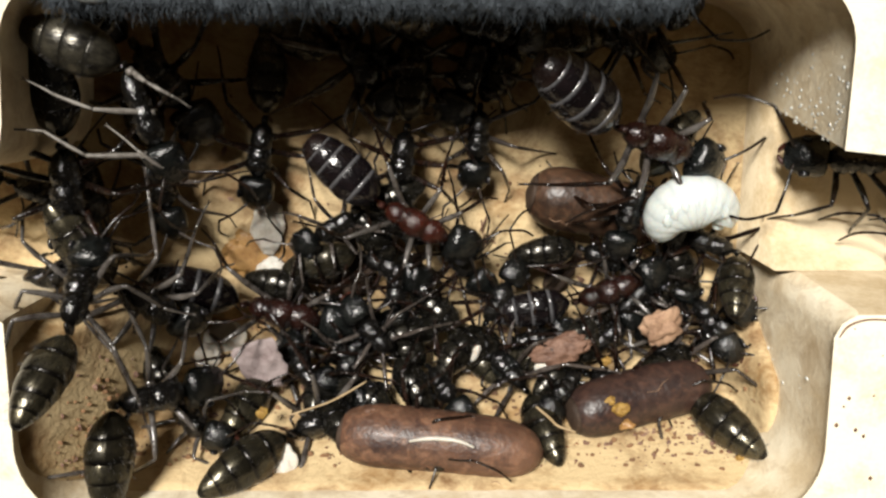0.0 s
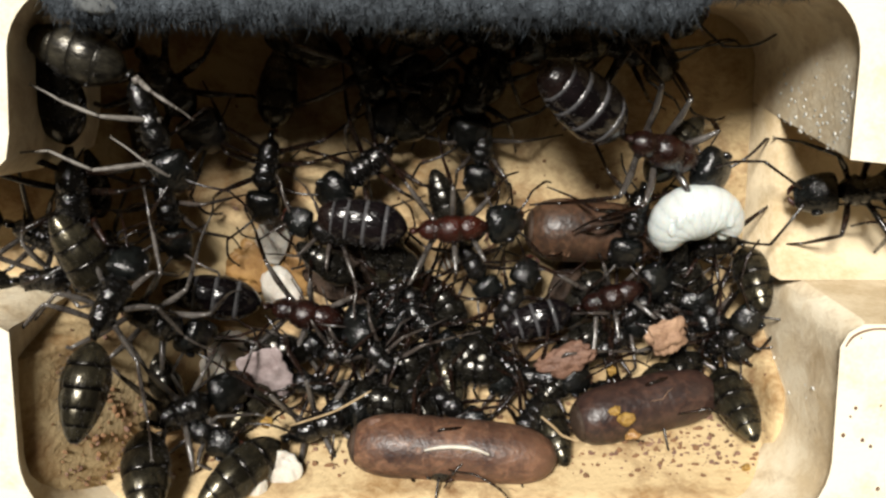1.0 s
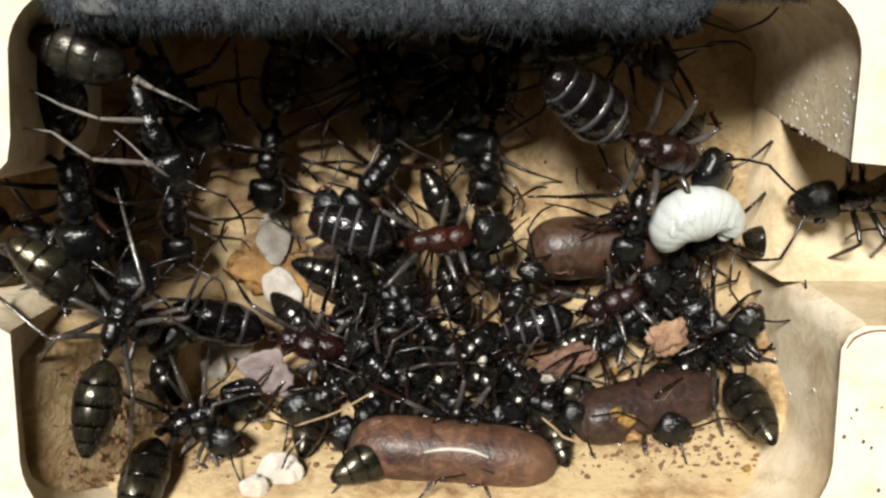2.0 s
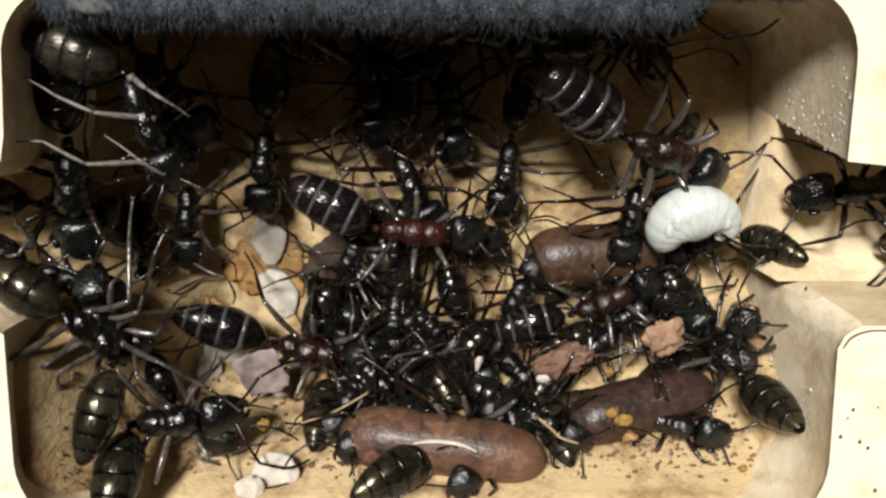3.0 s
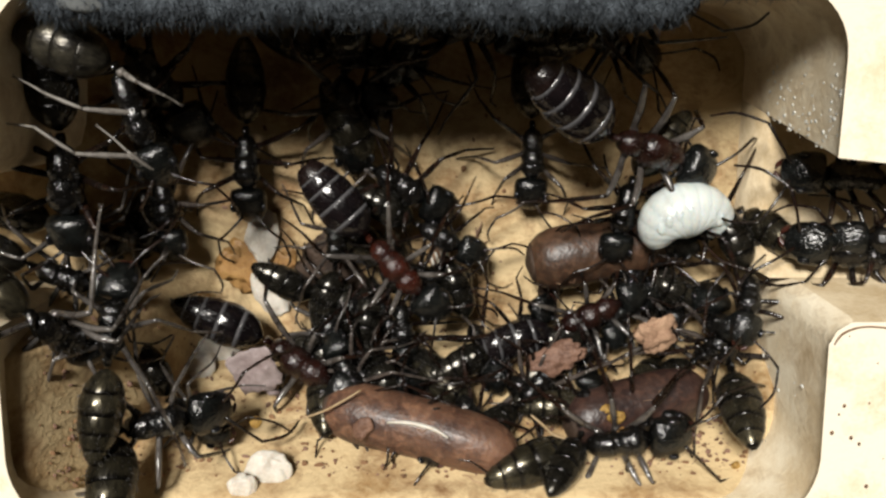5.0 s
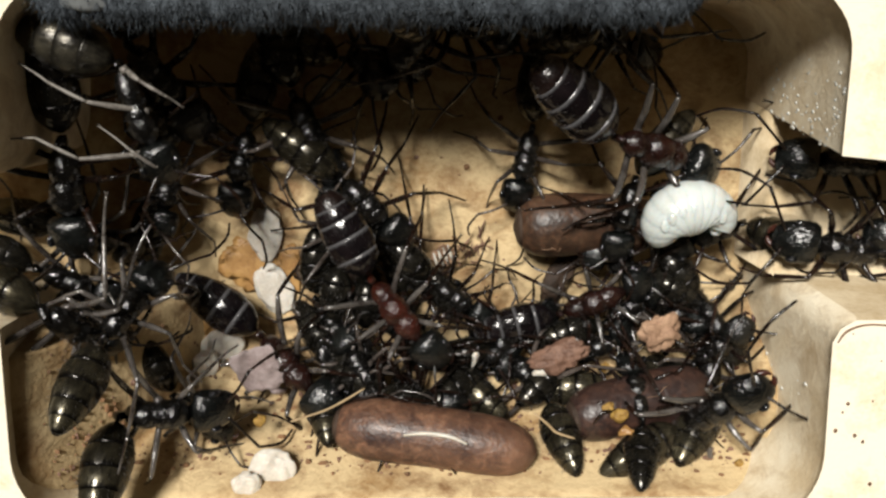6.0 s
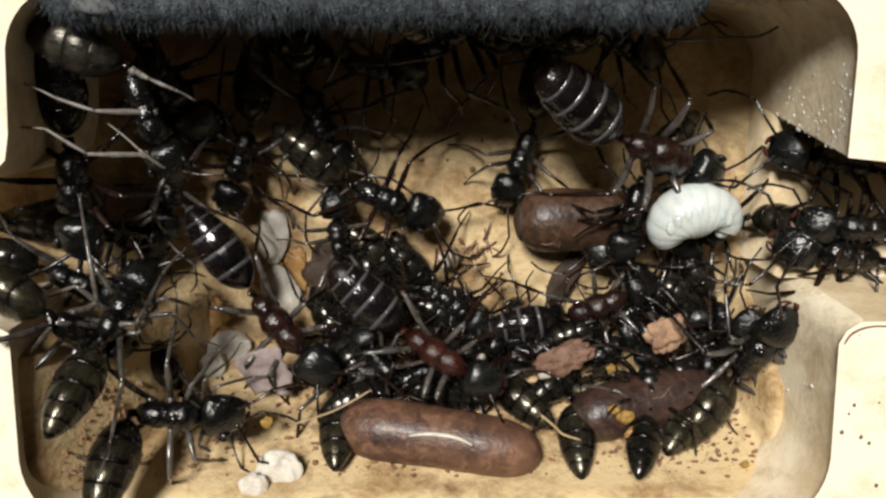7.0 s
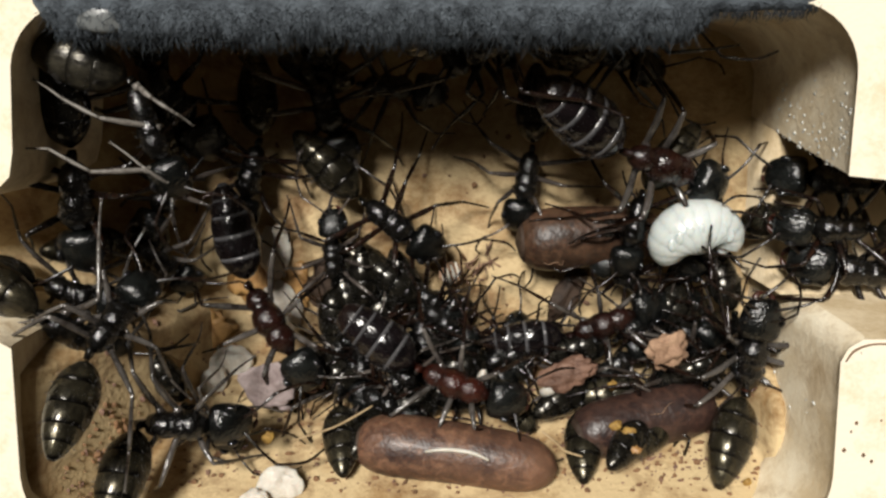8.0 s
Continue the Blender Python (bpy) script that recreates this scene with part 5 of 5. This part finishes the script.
    bend(MOVERS['E26'], [(0, 7.1, 4.6), (3, 14.3, 2), (4.5, 20.1, -11.2), (8, 15.7, 12.8)])
    go(MOVERS['E27'], [(0, 6.6, -13.67, 3.83, -42.7, -134.6), (3, 2.34, -15.29, 6.02, -45, -129.4), (3.5, 3.22, -15.38, 6.17, -15, -186.07), (4, 4.11, -15.47, 6.32, 15, -242.73), (4.5, 4.99, -15.56, 6.47, 45, -299.4), (6, 9.28, -15.04, 6.19, 45, -266.4), (8, 9.43, -14.38, 5.09, 44.4, -313)])
    bend(MOVERS['E27'], [(0, 10.5, 5.8), (3, 4.5, -14.4), (4.5, 6.7, -18.2), (6, 17, -13.7), (8, 1.4, -10.1)])
    go(MOVERS['E28'], [(0, -2.1, -12.9, 4.06, 8.9, 135.7), (3, -2.15, -14.07, 4.92, 25, 141), (4.5, -3.36, -14.2, 5.05, 29.7, 126), (8, -1.27, -13.32, 4.32, 18.4, 138.4)])
    bend(MOVERS['E28'], [(0, 24.4, -9.9), (3, 4.9, 7.8), (4.5, -3.8, 28.4), (8, -14.1, 35.6)])
    go(MOVERS['E29'], [(0, 2.31, -11.74, 2.8, 5, 60.9), (3, 3.04, -10.97, 2.61, 0.2, 57.9), (4.5, 3.16, -12.42, 3.15, 15.4, 42.1), (8, 2.57, -12.42, 3.15, 11.6, 23.8)])
    bend(MOVERS['E29'], [(0, 20.7, -16.6), (3, 14.5, -15.3), (4.5, 5.2, -14), (8, -7.5, -17.8)])
    go(MOVERS['E30'], [(0, 8.68, -11.53, 2.52, 3, 46.5), (4.5, 8.16, -11.49, 2.51, 2.9, 30.1), (8, 8.41, -11.48, 2.51, 2.6, 36.4)])
    bend(MOVERS['E30'], [(0, 8.4, -22.8), (4.5, 5.2, -11.6), (8, 2.4, -23.5)])
    go(MOVERS['E32'], [(0, 12.43, -12.76, 3.19, -21.2, 47), (3, 13.03, -12.42, 3.4, -45, 68), (6, 12.41, -13.2, 3.56, -31.8, 52), (8, 13.51, -11.83, 4.03, -45, 78.6)])
    bend(MOVERS['E32'], [(0, 44.2, -20.4), (3, 45, -47.9), (6, 45, -29.5), (8, 23.6, -63.5)])
    go(MOVERS['E35'], [(0, -6.01, -10.54, 2, -3.7, -26.6), (1.5, -3.79, -9.42, 2, -0.6, -41.7), (2.5, -4.47, -9.84, 2, -0.3, 9.15), (3.5, -5.15, -10.27, 2, 0, 60), (4.75, -5.52, -10.37, 2, -5.2, 2.1), (6, -5.89, -10.47, 2, -10.4, -55.8), (7, -5.26, -11.02, 2.07, -14.6, -99.25), (8, -4.64, -11.58, 2.14, -18.8, -142.7)])
    bend(MOVERS['E35'], [(0, 3.7, 13.5), (1.5, 0.6, 5), (3.5, 16.2, 17.6), (6, 10.4, -36.2), (8, 15.5, 7.7)])
    go(MOVERS['E36'], [(0, -1.96, -15.13, 5.77, -40.7, -30.2), (3, -2.63, -14.26, 4.53, -41, -36.9), (4.5, -3.93, -12.97, 3.16, -5.1, -5.8), (6, -3.55, -14.02, 4.23, -43.1, -43), (8, -3.96, -13.61, 3.77, -24.2, -22.8)])
    bend(MOVERS['E36'], [(0, 16.9, 12.4), (3, 14.4, 10.1), (4.5, 5, 5.7), (6, 6.7, -12.1), (8, 3.6, -2.7)])
    go(MOVERS['E38'], [(0, -12.13, -14.97, 5.51, -31.5, -22.3), (8, -12.18, -14.19, 4.44, -30.1, -24.7)])
    bend(MOVERS['E38'], [(0, 7.3, -33.3), (8, 27.3, -38.8)])
    go(MOVERS['E41'], [(0, 3.39, -12.76, 3.19, 8, 11.9), (3, 3.69, -14.57, 5.14, -28.6, -21.4), (4.5, 4.57, -14.87, 5.56, 31.6, 27.6), (6, 2.36, -13.38, 3.73, 29.6, 49.9), (8, 2.02, -12.93, 3.32, 24, 51.9)])
    bend(MOVERS['E41'], [(0, -3.3, -6.1), (3, 10.2, 6.5), (4.5, 0.1, -5), (6, 0.7, -19.2), (8, -2.8, -28.3)])
    go(MOVERS['E42'], [(0, -3.17, -12.76, 3.19, -28.2, -145.5), (3, -2.34, -14.39, 4.9, -43.8, -139.8), (3.75, -2, -14.45, 4.97, -44.4, -102.65), (4.5, -1.67, -14.51, 5.05, -45, -65.5), (6.25, -2.12, -14.14, 4.59, -3.8, -3.05), (8, -2.58, -13.76, 4.13, 37.4, 59.4)])
    bend(MOVERS['E42'], [(0, 20.1, -22.4), (3, 12.3, -8.3), (4.5, -0.6, -3.4), (8, 9.2, -6.1)])
    go(MOVERS['E43'], [(0, -3.94, -6.52, 2.4, 0, -150.2), (1, -4.25, -7.36, 2.4, 0, -200.17), (2, -4.57, -8.2, 2.4, 0, -250.13), (3, -4.88, -9.04, 2.4, 0, -300.1), (3.5, -4.5, -8.47, 2.4, 0, -289.2), (4.5, -4.73, -8.67, 2.4, 0, -278.5), (6, -4.67, -8.39, 2.4, 0, -263.7), (8, -5.36, -8.65, 2.4, 0, -271.6)])
    bend(MOVERS['E43'], [(0, 0, -6.5), (3, 0.3, -0), (3.5, 0, -2), (4.5, 0.1, -13), (6, 0, -14.9), (8, 0, 0)])
    go(MOVERS['E45'], [(0, 11.6, -8.6, 2.0, -12, 98), (4, 11.5, -8.4, 2.0, -12, 104), (8, 11.6, -8.5, 2.0, -12, 96)])
    bend(MOVERS['E45'], [(0, 8, -30), (8, 8, -24)])
    go(MOVERS['E46'], [(0, -17.91, -8.76, 6.6, 0, 13.1), (1.5, -18.42, -8.03, 6.6, 0, -4.5), (3, -17.44, -7.58, 6.4, 8, -25.9), (4.5, -17.13, -7.59, 6.4, 8, -23.8), (6, -17.09, -7.84, 6.3, 8, -28.3), (8, -17.45, -7.72, 6.3, 8, -21.4)])
    bend(MOVERS['E46'], [(0, -6, 14), (4, -8, 8), (8, -8, 12)])
    go(MOVERS['E47'], [(0, -16.13, -6.79, 3.2, 10, -74.5), (1.5, -15.87, -6.44, 3.0, 10, -77.1), (3, -14.41, -8.51, 2.3, 6, -91.0), (4.5, -14.11, -8.53, 2.3, 6, -91.8), (6, -14.12, -8.94, 2.3, 6, -93.5), (8, -14.38, -8.67, 2.3, 6, -93.4)])
    bend(MOVERS['E47'], [(0, 4, -14), (4, 4, -8), (8, 4, -10)])
    go(MOVERS['E48'], [(0, -15.11, -2.85, 7.6, 6, -91.8), (1.5, -15.13, -2.73, 7.6, 6, -91.4), (4, -14.82, -2.2, 7.6, 6, -91.3), (6.5, -14.99, -2.41, 7.6, 6, -91.7), (8, -15.07, -2.24, 7.6, 6, -91.1)])
    bend(MOVERS['E48'], [(0, 5, 6), (8, 5, 4)])
    go(MOVERS['E50'], [(0, 24.96, -6.81, 6.3, 0, -171.5), (3.5, 23.42, -6.08, 6.3, 0, -171.0), (4.5, 20.49, -7.56, 6.3, 0, 167.0), (6, 19.25, -7.35, 6.3, 0, 171.3), (6.5, 18.25, -7.23, 6.3, 0, 162.4), (7, 19.03, -7.57, 6.3, 0, 170.3), (8, 19.57, -7.51, 6.3, 0, 171.1)])
    bend(MOVERS['E50'], [(0, 0, 6), (8, 0, -8)])
    for n, (key, ant) in enumerate(MOVERS.items()):
        if key[0] != "K":
            limbs(ant, 500 + n, 4 if key in ("Q1", "Q4", "W1", "W22", "W24", "W25", "W26") else 11)


motions()
